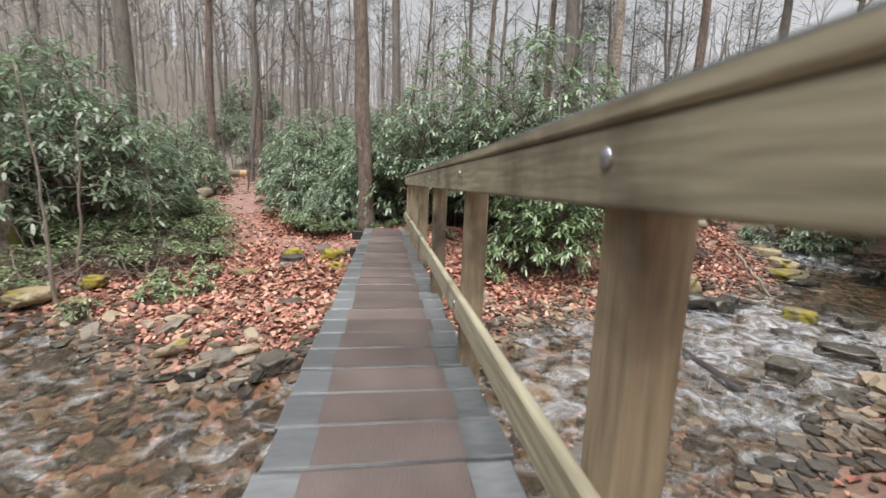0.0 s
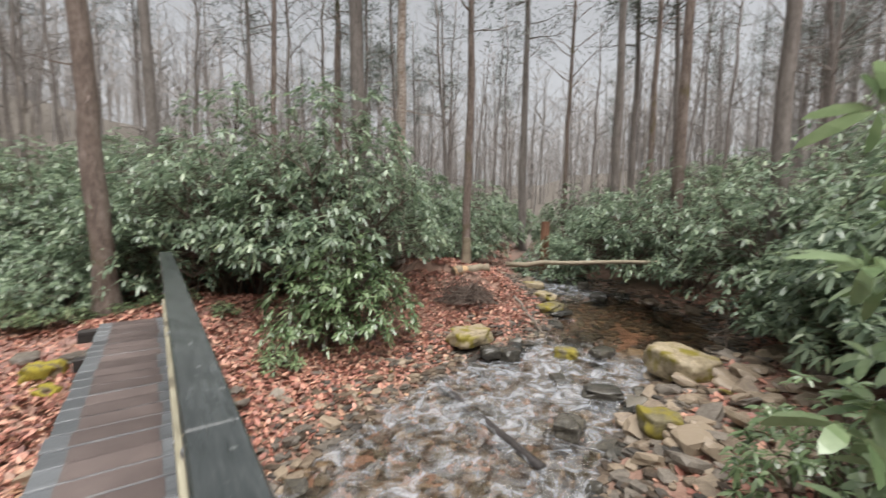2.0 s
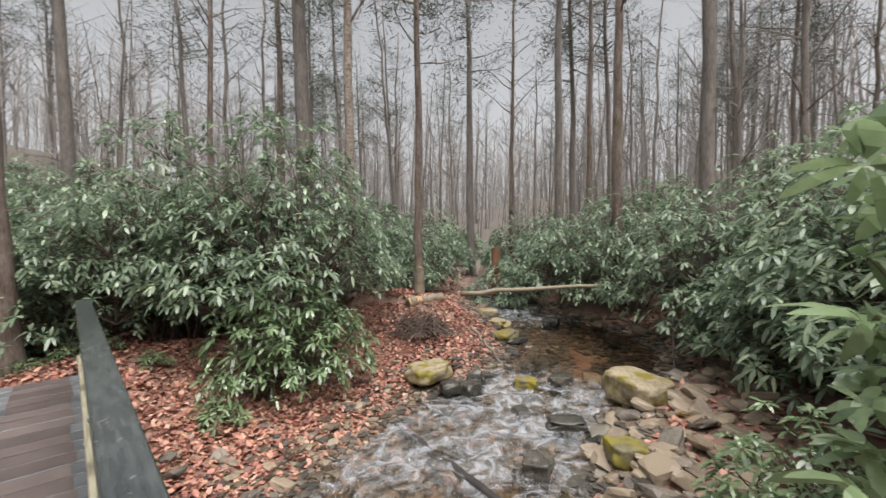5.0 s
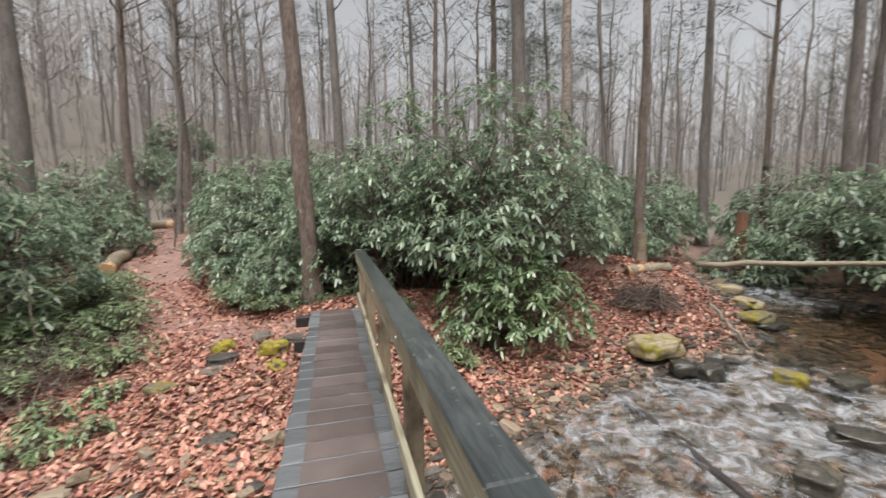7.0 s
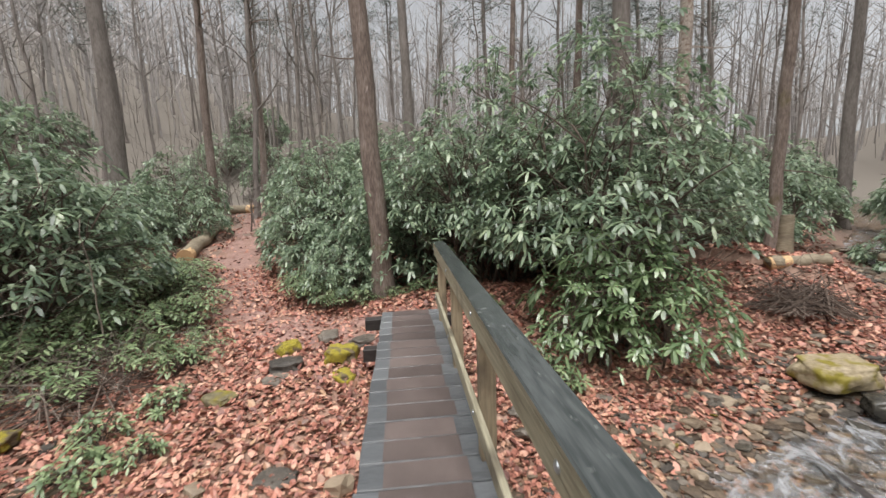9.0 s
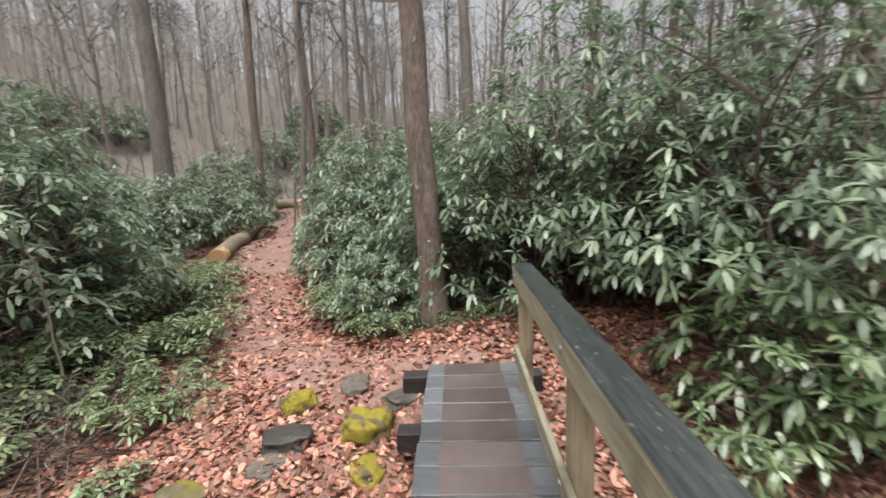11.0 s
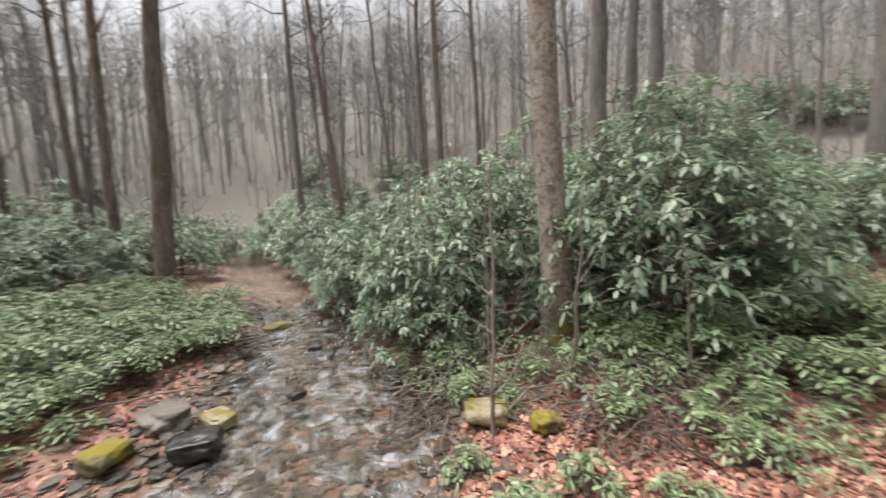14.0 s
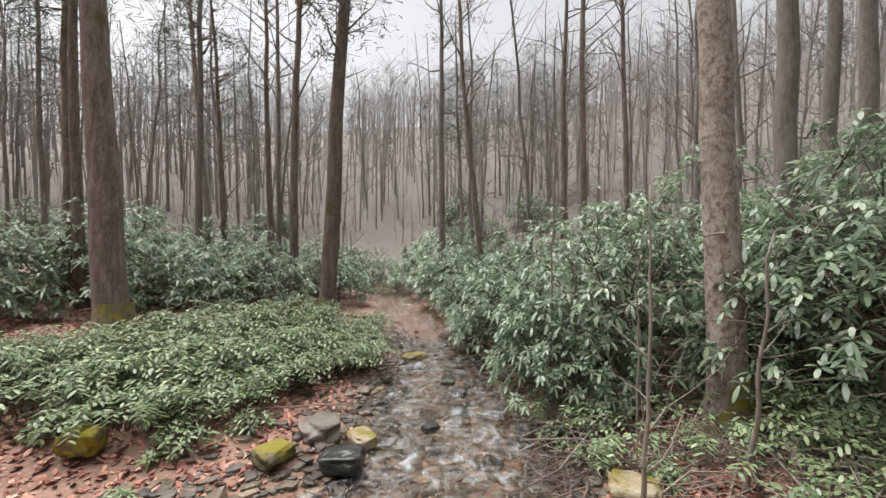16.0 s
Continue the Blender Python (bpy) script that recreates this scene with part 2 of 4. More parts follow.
WATER = water_material()


# ---- mesh helpers ----
def part(name, bm, mat, parent, label="", kind="", smooth=False):
    """Links a bmesh, or (points, faces), as one mesh object under a thing or a part."""
    me = bpy.data.meshes.new(name)
    if isinstance(bm, tuple):
        me.from_pydata(bm[0], [], bm[1])
    else:
        bm.to_mesh(me)
        bm.free()
    me.materials.append(mat)
    if smooth:
        me.polygons.foreach_set("use_smooth", [True] * len(me.polygons))
    me.update()
    ob = new(name, me)
    if parent:
        ob.parent = parent
    if label or kind:
        tagged(ob, label=label, kind=kind)
    return ob


def thing(name, place, label, category, group="", kind=""):
    ob = new(name)
    ob.empty_display_size = 0.1
    ob.matrix_basis = place if isinstance(place, Matrix) else Matrix.Translation(place)
    return tagged(ob, label, category, group, kind)


def box(x0, x1, y0, y1, z0, z1, bevel=0.004, wobble=0.0):
    bm = bmesh.new()
    bmesh.ops.create_cube(bm, size=1)
    for v in bm.verts:
        v.co = Vector(((x0 + x1) / 2 + v.co.x * (x1 - x0), (y0 + y1) / 2 + v.co.y * (y1 - y0), (z0 + z1) / 2 + v.co.z * (z1 - z0)))
        if wobble:
            v.co += Vector([random.uniform(-wobble, wobble) for _ in range(3)])
    if bevel:
        bmesh.ops.bevel(bm, geom=bm.edges[:], offset=bevel, segments=1, affect="EDGES")
    return bm


def tube(geo, path, radii, sides=7, cap=True, rough=0.0):
    """Adds a tapered, crooked tube to geo = (points, faces)."""
    pts, faces = geo
    start = len(pts)
    for i, p in enumerate(path):
        p = Vector(p)
        a = Vector(path[max(i - 1, 0)])
        b = Vector(path[min(i + 1, len(path) - 1)])
        axis = (b - a).normalized() if (b - a).length > 1e-6 else Vector((0, 0, 1))
        u = axis.orthogonal().normalized()
        if abs(axis.z) > 0.5:
            u = (Vector((1, 0, 0)) - axis * axis.x).normalized()
        w = axis.cross(u)
        for k in range(sides):
            ang = 2 * math.pi * k / sides
            r = radii[i] * (1 + (random.uniform(-rough, rough) if rough else 0))
            q = p + (u * math.cos(ang) + w * math.sin(ang)) * r
            pts.append(q[:])
    for i in range(len(path) - 1):
        for k in range(sides):
            a, b = start + i * sides + k, start + i * sides + (k + 1) % sides
            faces.append((a, b, b + sides, a + sides))
    if cap:
        faces.append(tuple(start + len(path) * sides - sides + k for k in range(sides)))
        faces.append(tuple(start + sides - 1 - k for k in range(sides)))


# ---- the lie of the land ----
# the creek's course: x, y, half width, water level, broken water (raised in the west for painted sheen)
CREEK = [(36, 34, 1.0, 0.5, 0.2), (20, 20.8, 0.8, -0.25, 0.3), (13.8, 16.3, 0.8, -0.42, 0.4), (10.6, 12.2, 0.85, -0.66, 0.45), (9.3, 9.3, 1.6, -0.94, 0.0),
         (6.6, 8.6, 1.2, -1.0, 0.42), (4.2, 8.0, 1.4, -1.05, 0.42), (0.2, 6.25, 1.35, -1.08, 0.36), (-2.6, 6.3, 1.15, -1.1, 0.34), (-5.0, 7.75, 1.3, -1.11, 0.37),
         (-7.0, 7.15, 1.15, -1.12, 0.37), (-9.4, 6.55, 0.9, -1.13, 0.36), (-12.5, 5.5, 0.85, -1.15, 0.34), (-16.8, 3.85, 0.95, -1.2, 0.34), (-22, 1.3, 0.9, -1.3, 0.3),
         (-42, -7, 1.0, -1.7, 0.1)]


def creek_points(steps=12):
    """A smooth line through CREEK (Catmull-Rom)."""
    c = [np.array(p, float) for p in CREEK]
    c = [2 * c[0] - c[1]] + c + [2 * c[-1] - c[-2]]
    out = []
    for i in range(1, len(c) - 2):
        for k in range(steps):
            u = k / steps
            out.append(0.5 * (2 * c[i] + (c[i + 1] - c[i - 1]) * u + (2 * c[i - 1] - 5 * c[i] + 4 * c[i + 1] - c[i + 2]) * u * u
                              + (3 * c[i] - c[i - 1] - 3 * c[i + 1] + c[i + 2]) * u ** 3))
    out.append(c[-2])
    return np.array(out)


LINE = creek_points()


def near_creek(x, y):
    """For arrays of places: the way beyond the water's edge, the water's level, and whether it lies north of the creek."""
    x, y = np.asarray(x, float), np.asarray(y, float)
    best = np.full(x.shape, 1e9)
    level, side = np.zeros(x.shape), np.zeros(x.shape)
    for a, b in zip(LINE[:-1], LINE[1:]):
        d = b[:2] - a[:2]
        u = np.clip(((x - a[0]) * d[0] + (y - a[1]) * d[1]) / (d @ d), 0, 1)
        px, py = a[0] + u * d[0], a[1] + u * d[1]
        e = np.hypot(x - px, y - py) - (a[2] + u * (b[2] - a[2]))
        hit = e < best
        best = np.where(hit, e, best)
        level = np.where(hit, a[3] + u * (b[3] - a[3]), level)
        side = np.where(hit, np.sign(d[0] * (y - py) - d[1] * (x - px)) * -1, side)
    return best, level, side


def waves(x, y, s, seed=0.0):
    return (np.sin(x * s + 1.3 * np.sin(y * s * 0.7 + seed) + seed) + np.sin(y * s * 1.1 + 1.7 * np.sin(x * s * 0.8 + seed * 2) + 2 * seed)) * 0.5


def ground_z(x, y):
    x, y = np.asarray(x, float), np.asarray(y, float)
    e, level, north = near_creek(x, y)
    out = np.clip(e, 0, None)
    rise = 0.1 + 0.10 * out
    rise = np.where((north < 0) & (x > 1), 0.1 + 0.24 * out - 0.012 * np.clip(out, 0, 10) ** 2, rise)
    bank = level + rise * np.clip(e / 0.5, 0, 1) - 0.27 * np.clip(-e / 0.5, 0, 1)
    bank += 0.42 * np.exp(-(((x - 1.1) / 1.7) ** 2 + ((y - 12.7) / 1.5) ** 2))
    bank += 0.55 * np.exp(-(((x - 0.2) / 1.8) ** 2 + ((y - 1.0) / 1.6) ** 2))
    bank += 0.7 * np.exp(-(((x - 6.9) / 1.9) ** 2 + ((y - 13.1) / 1.9) ** 2)) * np.clip(e / 1.5, 0, 1)
    bank += np.clip(e, 0, 1) * (0.05 * waves(x, y, 2.3, 0.4) + 0.03 * waves(x, y, 6.1, 1.9))
    # hillsides all round, the steepest in the west
    r = np.hypot(x, y - 6)
    ang = np.arctan2(y - 6, x)
    steep = 0.19 + 0.22 * np.clip(np.cos(ang - radians(165)), 0, 1) - 0.10 * np.clip(np.cos(ang - radians(42)), 0, 1) ** 4 + 0.015 * np.sin(3 * ang)
    hill = np.clip(r - 32, 0, 130) * steep
    far = np.clip((r - 200) / 60, 0, 1)
    return bank * (1 - np.clip((r - 60) / 40, 0, 1)) + hill * (1 - 0.2 * far) + 0.4 * waves(x, y, 0.17, 2.2) * np.clip((r - 14) / 20, 0, 1)


def gz(x, y):
    return float(ground_z(np.array([x]), np.array([y]))[0])


TRAIL = [(0.0, 11.75), (-1.2, 12.1), (-2.4, 12.75), (-3.1, 13.7), (-3.7, 14.9), (-4.4, 16.5), (-4.95, 18.3), (-5.6, 21), (-6.35, 24.3), (-7.2, 27.5), (-8.6, 32)]


def trail_way(x, y):
    """How far places lie from the middle of the path."""
    best = np.full(np.shape(x), 1e9)
    for (ax, ay), (bx, by) in zip(TRAIL[:-1], TRAIL[1:]):
        dx, dy = bx - ax, by - ay
        u = np.clip(((x - ax) * dx + (y - ay) * dy) / (dx * dx + dy * dy), 0, 1)
        best = np.minimum(best, np.hypot(x - ax - u * dx, y - ay - u * dy))
    return best


def build_ground():
    near = np.arange(-16, 13.01, 0.16)
    near_y = np.arange(1.0, 21.01, 0.16)
    out = np.array([0.4, 1, 1.8, 2.8, 4, 6, 8.5, 12, 16, 21, 27, 34, 44, 56, 72, 92, 120, 160, 220, 320, 500, 900, 2000])
    xs = np.concatenate([near[0] - out[::-1], near, near[-1] + out])
    ys = np.concatenate([near_y[0] - out[::-1], near_y, near_y[-1] + out])
    gx, gy = np.meshgrid(xs, ys)
    z = ground_z(gx.ravel(), gy.ravel())
    nx = len(xs)
    pts = np.stack([gx.ravel(), gy.ravel(), z], 1).tolist()
    faces = [(j * nx + i, j * nx + i + 1, j * nx + nx + i + 1, j * nx + nx + i) for j in range(len(ys) - 1) for i in range(nx - 1)]
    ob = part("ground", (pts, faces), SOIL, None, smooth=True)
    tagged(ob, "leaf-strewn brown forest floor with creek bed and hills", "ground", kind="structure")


def build_water():
    across = np.linspace(-1, 1, 29)
    pts, faces, rapid = [], [], []
    fine = creek_points(40)
    n = len(fine)
    for i, p in enumerate(fine):
        d = fine[min(i + 1, n - 1)][:2] - fine[max(i - 1, 0)][:2]
        d /= np.hypot(*d)
        side = np.array([-d[1], d[0]])
        for a in across:
            q = p[:2] + side * a * (p[2] + 0.45)
            h = 0.02 * waves(q[0], q[1], 7.0, 0.7) + 0.012 * waves(q[0], q[1], 17.0, 1.1)
            pts.append((q[0], q[1], p[3] + 0.01 + h * (0.2 + 2.6 * p[4])))
            rapid.append(float(p[4]))
    m = len(across)
    for i in range(n - 1):
        for k in range(m - 1):
            faces.append((i * m + m + k, i * m + m + k + 1, i * m + k + 1, i * m + k))
    ob = part("water", (pts, faces), WATER, None, smooth=True)
    ob.data.attributes.new("rapid", "FLOAT", "POINT").data.foreach_set("value", rapid)
    ob.visible_shadow = False
    tagged(ob, "shallow clear mountain creek rippling over brown stones", "water", kind="structure")


build_ground()
build_water()


# ---- the footbridge ----
def build_bridge():
    bridge = thing("footbridge", (0, 0, 0), "narrow wet wooden footbridge with one handrail over a creek", "footbridge")
    x0, x1, y0, y1 = -0.43, 0.37, 1.35, 11.35
    for sx in (-0.33, 0.2):
        part("stringer", box(sx, sx + 0.1, y0, y1 - 0.1, -0.29, -0.05, 0.006), SILL, bridge)
    n = int((y1 - y0) / 0.2325)
    plank_mesh, strip_mesh = [], []
    for k in range(4):
        ob = part("plank", box(x0, x1, 0.006, 0.2265, -0.046, 0, 0.004, 0.003), PLANK, bridge)
        strip = part("grip_strip", box(-0.285, 0.21 + 0.01 * k, 0.009, 0.2235, 0.001, 0.004, 0.001, 0.0008), GRIP, ob, "brown gritty anti-slip strip")
        plank_mesh.append(ob.data)
        strip_mesh.append(strip.data)
        ob.location.y = y1 - (k + 1) * 0.2325
    for k in range(4, n):
        ob = new("plank", plank_mesh[k * 7 % 4])
        ob.parent = bridge
        ob.location = (random.uniform(-0.014, 0.014), y1 - (k + 1) * 0.2325, random.uniform(-0.003, 0.003))
        strip = new("grip_strip", strip_mesh[k * 5 % 4])
        strip.parent = ob
    for y in (2.75, 4.05, 5.36, 6.70, 8.07, 9.43, 10.84):
        post = part("post", box(0.322, 0.422, y - 0.05, y + 0.06, -0.3, 0.97, 0.007, 0.003), POST_WOOD, bridge, "square weathered timber post")
        for z in (0.925, 0.3):
            bm = bmesh.new()
            bmesh.ops.create_uvsphere(bm, u_segments=12, v_segments=6, radius=0.017, matrix=pose(0.284, y, z))
            for v in bm.verts:
                v.co.x = 0.284 + (v.co.x - 0.284) * 0.55
            part("bolt", bm, STEEL, post, "dull steel bolt head", smooth=True)
    for a, b in ((1.35, 5.30), (5.3005, 10.9)):
        part("rail_board", box(0.285, 0.321, a, b, 0.848, 0.972, 0.006, 0.002), RAIL_WOOD, bridge, "weathered olive-grey side board")
        cap = part("rail_cap", box(0.279, 0.425, a, b, 0.974, 1.014, 0.008, 0.002), CAP_WOOD, bridge, "dark wet flat handrail cap with weathered sides")
        cap.data.materials.append(RAIL_WOOD)
        for face in cap.data.polygons:
            face.material_index = 0 if face.normal.z > 0.5 else 1
        part("mid_rail", box(0.285, 0.321, a, b, 0.24, 0.355, 0.006, 0.002), RAIL_WOOD, bridge, "weathered lower rail board")
    part("sill", box(-0.66, 0.58, 11.20, 11.346, -0.21, -0.05, 0.01, 0.004), SILL, bridge, "dark timber sill beam")
    part("sill", box(-0.66, 0.55, 10.72, 10.88, -0.45, -0.292, 0.01, 0.004), SILL, bridge, "dark timber sill beam")
    part("sill", box(-0.66, 0.55, 1.5, 1.7, -0.49, -0.292, 0.01, 0.004), SILL, bridge, "dark timber sill beam")


build_bridge()


# ---- shrubs ----
def leaf(geo, base, way, size, width, droop, roll):
    """One long blunt leaf that droops towards its tip."""
    pts, faces = geo
    s = len(pts)
    way = way.normalized()
    side = way.cross(Vector((0, 0, 1)))
    side = side.normalized() if side.length > 0.05 else Vector((1, 0, 0))
    up = side.cross(way)
    side, up = side * math.cos(roll) + up * math.sin(roll), up * math.cos(roll) - side * math.sin(roll)
    drop = Vector((0, 0, -droop * size))
    pts.append(base[:])
    for u, w in ((0.24, 0.36), (0.58, 0.52), (0.87, 0.34)):
        mid = base + way * size * u + drop * u * u + up * width * 0.12 * (1 - u)
        pts.extend([(mid + side * width * w)[:], (mid - side * width * w)[:]])
    pts.append((base + way * size + drop)[:])
    faces.extend([(s, s + 1, s + 2), (s + 1, s + 3, s + 4, s + 2), (s + 3, s + 5, s + 6, s + 4), (s + 5, s + 7, s + 6)])


def rosette(geo, at, axis, leaves=8, size=0.13, width=0.036, droop=0.35):
    axis = axis.normalized()
    u = axis.orthogonal().normalized()
    w = axis.cross(u)
    turn = random.uniform(0, 6.3)
    for k in range(leaves):
        ang = turn + 2 * math.pi * k / leaves + random.uniform(-0.25, 0.25)
        way = (u * math.cos(ang) + w * math.sin(ang)) + axis * random.uniform(0.0, 0.6)
        leaf(geo, at + way * 0.01, way, size * random.uniform(0.7, 1.15), width * random.uniform(0.8, 1.15), droop * random.uniform(0.5, 1.6), random.uniform(-0.5, 0.5))


def shrub_meshes(radius, height, count, seed, size=0.16, width=0.048, leaves=7, droop=0.4, hollow=0.06, low=0.08, gaps=-0.02):
    """Forking stems and whorls at the ends of the twigs of one airy shrub; the base is at the origin."""
    random.seed(seed)
    stems, crown = ([], []), ([], [])
    off = Vector((seed * 2.3, seed * 1.1, seed * 0.7))
    joints = []
    r0 = 0.012 + 0.01 * radius

    def dome(x, y):
        d = math.hypot(x, y) / radius
        lump = 1 + 0.3 * noise.noise(Vector((x, y, 0)) * (1.5 / radius) + off) + 0.16 * noise.noise(Vector((x, y, 3)) * (4.0 / radius) + off)
        return height * max(0.12, (1 - 0.62 * d ** 2.2)) * lump

    for k in range(13):
        ang = 2.4 * k + random.uniform(-0.4, 0.4)
        d = radius * math.sqrt(random.uniform(0.03, 1)) * 0.75
        end = Vector((d * math.cos(ang), d * math.sin(ang), 0))
        end.z = dome(end.x, end.y) * random.uniform(0.6, 0.85)
        foot = Vector((random.uniform(-0.18, 0.18), random.uniform(-0.18, 0.18), -0.08)) * (1 + radius * 0.5)
        path = [foot]
        for i in range(1, 7):
            u = i / 6
            p = foot.lerp(end, u)
            p.z = foot.z + (end.z - foot.z) * u ** 0.85
            path.append(p + Vector([random.uniform(-0.07, 0.07) * radius for _ in range(3)]))
        tube(stems, path, [r0 * (1 - 0.12 * i) for i in range(7)], 5, False)
        joints += path[2:]
        for _ in range(4):
            a = path[random.randrange(2, 6)]
            b = a + Vector((random.uniform(-0.4, 0.4) * radius, random.uniform(-0.4, 0.4) * radius, random.uniform(-0.05, 0.28) * height))
            mid = a.lerp(b, 0.5) + Vector((0, 0, 0.05))
            tube(stems, [a, mid, b], [r0 * 0.5, r0 * 0.4, r0 * 0.25], 4, False)
            joints += [mid, b]
    made, tried = 0, 0
    while made < count and tried < count * 12:
        tried += 1
        ang, d = random.uniform(0, 6.283), radius * math.sqrt(random.random())
        at = Vector((d * math.cos(ang), d * math.sin(ang), 0))
        top = dome(at.x, at.y)
        u = random.random() ** 0.7
        at.z = low * height + max(0.05, top - low * height) * u
        if (d / radius) ** 2 + u * u < hollow + 0.25 * random.random():
            continue
        if noise.noise(at * 1.7 + off) < gaps + 0.25 * (random.random() - 0.5):
            continue
        out = Vector((at.x, at.y, 0)) / radius
        rosette(crown, at, out * 0.8 + Vector((random.uniform(-0.4, 0.4), random.uniform(-0.4, 0.4), 0.75)),
                random.choice((leaves - 2, leaves - 1, leaves, leaves + 1)), size * random.uniform(0.85, 1.15), width, droop)
        if made % 2 == 0:
            near = min(joints, key=lambda q: (q - at).length_squared + (4 if q.z > at.z else 0))
            tube(stems, [near, near.lerp(at, 0.6) + Vector((0, 0, -0.04)), at], [0.006, 0.005, 0.003], 3, False)
        made += 1
    return stems, crown


def arching_meshes(radius, height, count, seed, size=0.1, width=0.034, bare=0.25):
    """Many arching canes from a spread foot with leaves in two rows, and dead canes between them."""
    random.seed(seed)
    stems, crown, dead = ([], []), ([], []), ([], [])
    for k in range(count):
        ang, d = random.uniform(0, 6.283), radius * 0.75 * math.sqrt(random.random())
        foot = Vector((d * math.cos(ang), d * math.sin(ang), -0.04))
        way = ang + random.uniform(-1.3, 1.3)
        reach, rise = radius * random.uniform(0.35, 0.8), height * random.uniform(0.55, 1.15)
        side = random.uniform(-0.2, 0.2)
        path = []
        for i in range(7):
            u = i / 6
            path.append(foot + Vector((math.cos(way + side * u) * reach * u, math.sin(way + side * u) * reach * u, rise * math.sin(2.25 * u ** 0.8))))
        if random.random() < bare:
            tube(dead, path, [0.006, 0.006, 0.005, 0.005, 0.004, 0.003, 0.002], 4, False)
            for _ in range(3):
                a = random.choice(path[2:])
                tube(dead, [a, a + Vector((random.uniform(-0.25, 0.25), random.uniform(-0.25, 0.25), random.uniform(-0.1, 0.2)))], [0.003, 0.0015], 3, False)
            continue
        tube(stems, path, [0.006, 0.006, 0.005, 0.004, 0.004, 0.003, 0.002], 4, False)
        n = random.randrange(11, 17)
        for i in range(n):
            u = 1.6 + 4.35 * i / n
            a, b = path[int(u)], path[int(u) + 1]
            at, along = a.lerp(b, u - int(u)), (b - a).normalized()
            flank = along.cross(Vector((0, 0, 1)))
            flank = flank.normalized() if flank.length > 0.05 else Vector((1, 0, 0))
            leaf(crown, at, flank * (1 if i % 2 else -1) + along * 0.55 + Vector((0, 0, random.uniform(-0.1, 0.35))), size * random.uniform(0.7, 1.2), width,
                 random.uniform(0.05, 0.4), random.uniform(-0.35, 0.35))
    return stems, crown, dead


def make_scrub(name, radius, height, count, seed, label, group="creekside scrub", **more):
    stems, crown, dead = arching_meshes(radius, height, count, seed, **more)
    ob = thing(name, (0, 0, 0), label, "shrub", group)
    part("stem", stems, STEM, ob, "thin arching brown canes", kind="stuff")
    part("crown", crown, SCRUB, ob, "pointed green leaves in two rows", kind="stuff")
    part("dead_cane", dead, TWIG, ob, "bare pale dead canes", kind="stuff")
    ob["reach"] = radius
    return ob


def make_shrub(name, radius, height, count, seed, label, mat=RHODO, group="rhododendron thicket", category="shrub", **more):
    stems, crown = shrub_meshes(radius, height, count, seed, **more)
    ob = thing(name, (0, 0, 0), label, category, group)
    part("stem", stems, STEM, ob, "thin crooked brown stems", kind="stuff")
    part("crown", crown, mat, ob, "evergreen leaves in drooping whorls", kind="stuff")
    ob["reach"] = radius
    return ob


def plant(kinds, spots, seed):
    """Sets shrubs on the ground; the first use of a kind moves the original."""
    random.seed(seed)
    for i, (x, y, s) in enumerate(spots):
        base = kinds[i % len(kinds)]
        spread = base["reach"] * s
        for _ in range(12):
            way = float(trail_way(np.array(x), np.array(y)))
            if way > 0.75 + 0.8 * spread:
                break
            gx, gy = (float(trail_way(np.array(x + a), np.array(y + b))) - way for a, b in ((0.02, 0), (0, 0.02)))
            d = max(math.hypot(gx, gy), 1e-6)
            x, y = x + 0.12 * gx / d, y + 0.12 * gy / d
        m = pose(x, y, gz(x, y) - 0.03, 0, 0, random.uniform(0, 360)) @ Matrix.Scale(s, 4)
        if base.get("used"):
            ob = copy_thing(base, m)
            ob.scale = (s, s, s)
        else:
            base.matrix_basis = m
            base["used"] = 1
    return kinds


BIG = [make_shrub("rhododendron", 1.9, 3.7, 720, 11, "tall glossy green rhododendron with drooping leaves on the bank", low=0.14),
       make_shrub("rhododendron", 1.8, 3.2, 650, 12, "tall glossy green rhododendron with drooping leaves on the bank", low=0.14)]
MEDIUM = [make_shrub("rhododendron", 1.45, 1.9, 470, 21, "broad dark green rhododendron bush on the forest floor"),
          make_shrub("rhododendron", 1.6, 2.2, 530, 22, "broad dark green rhododendron bush on the forest floor"),
          make_shrub("rhododendron", 1.4, 1.6, 440, 23, "broad dark green rhododendron bush on the forest floor")]
LOW = [make_scrub("low_shrub", 0.95, 0.62, 190, 31, "low pale green arching scrub beside the creek", bare=0.08),
       make_scrub("low_shrub", 1.05, 0.52, 200, 32, "low pale green arching scrub beside the creek", bare=0.1)]
TWIGGY = [make_scrub("low_shrub", 0.95, 0.5, 66, 33, "sparse arching scrub with dead canes beside the path", bare=0.38),
          make_scrub("low_shrub", 0.85, 0.42, 56, 34, "sparse arching scrub with dead canes beside the path", bare=0.45)]
SPRIG = [make_shrub("seedling", 0.28, 0.35, 34, 41, "small green evergreen seedling among fallen leaves", SCRUB, "forest floor seedlings", size=0.09, width=0.03, leaves=6, droop=0.25, low=0.15),
         make_shrub("seedling", 0.35, 0.3, 40, 42, "small green evergreen seedling among fallen leaves", SCRUB, "forest floor seedlings", size=0.09, width=0.03, leaves=6, droop=0.25, low=0.15)]

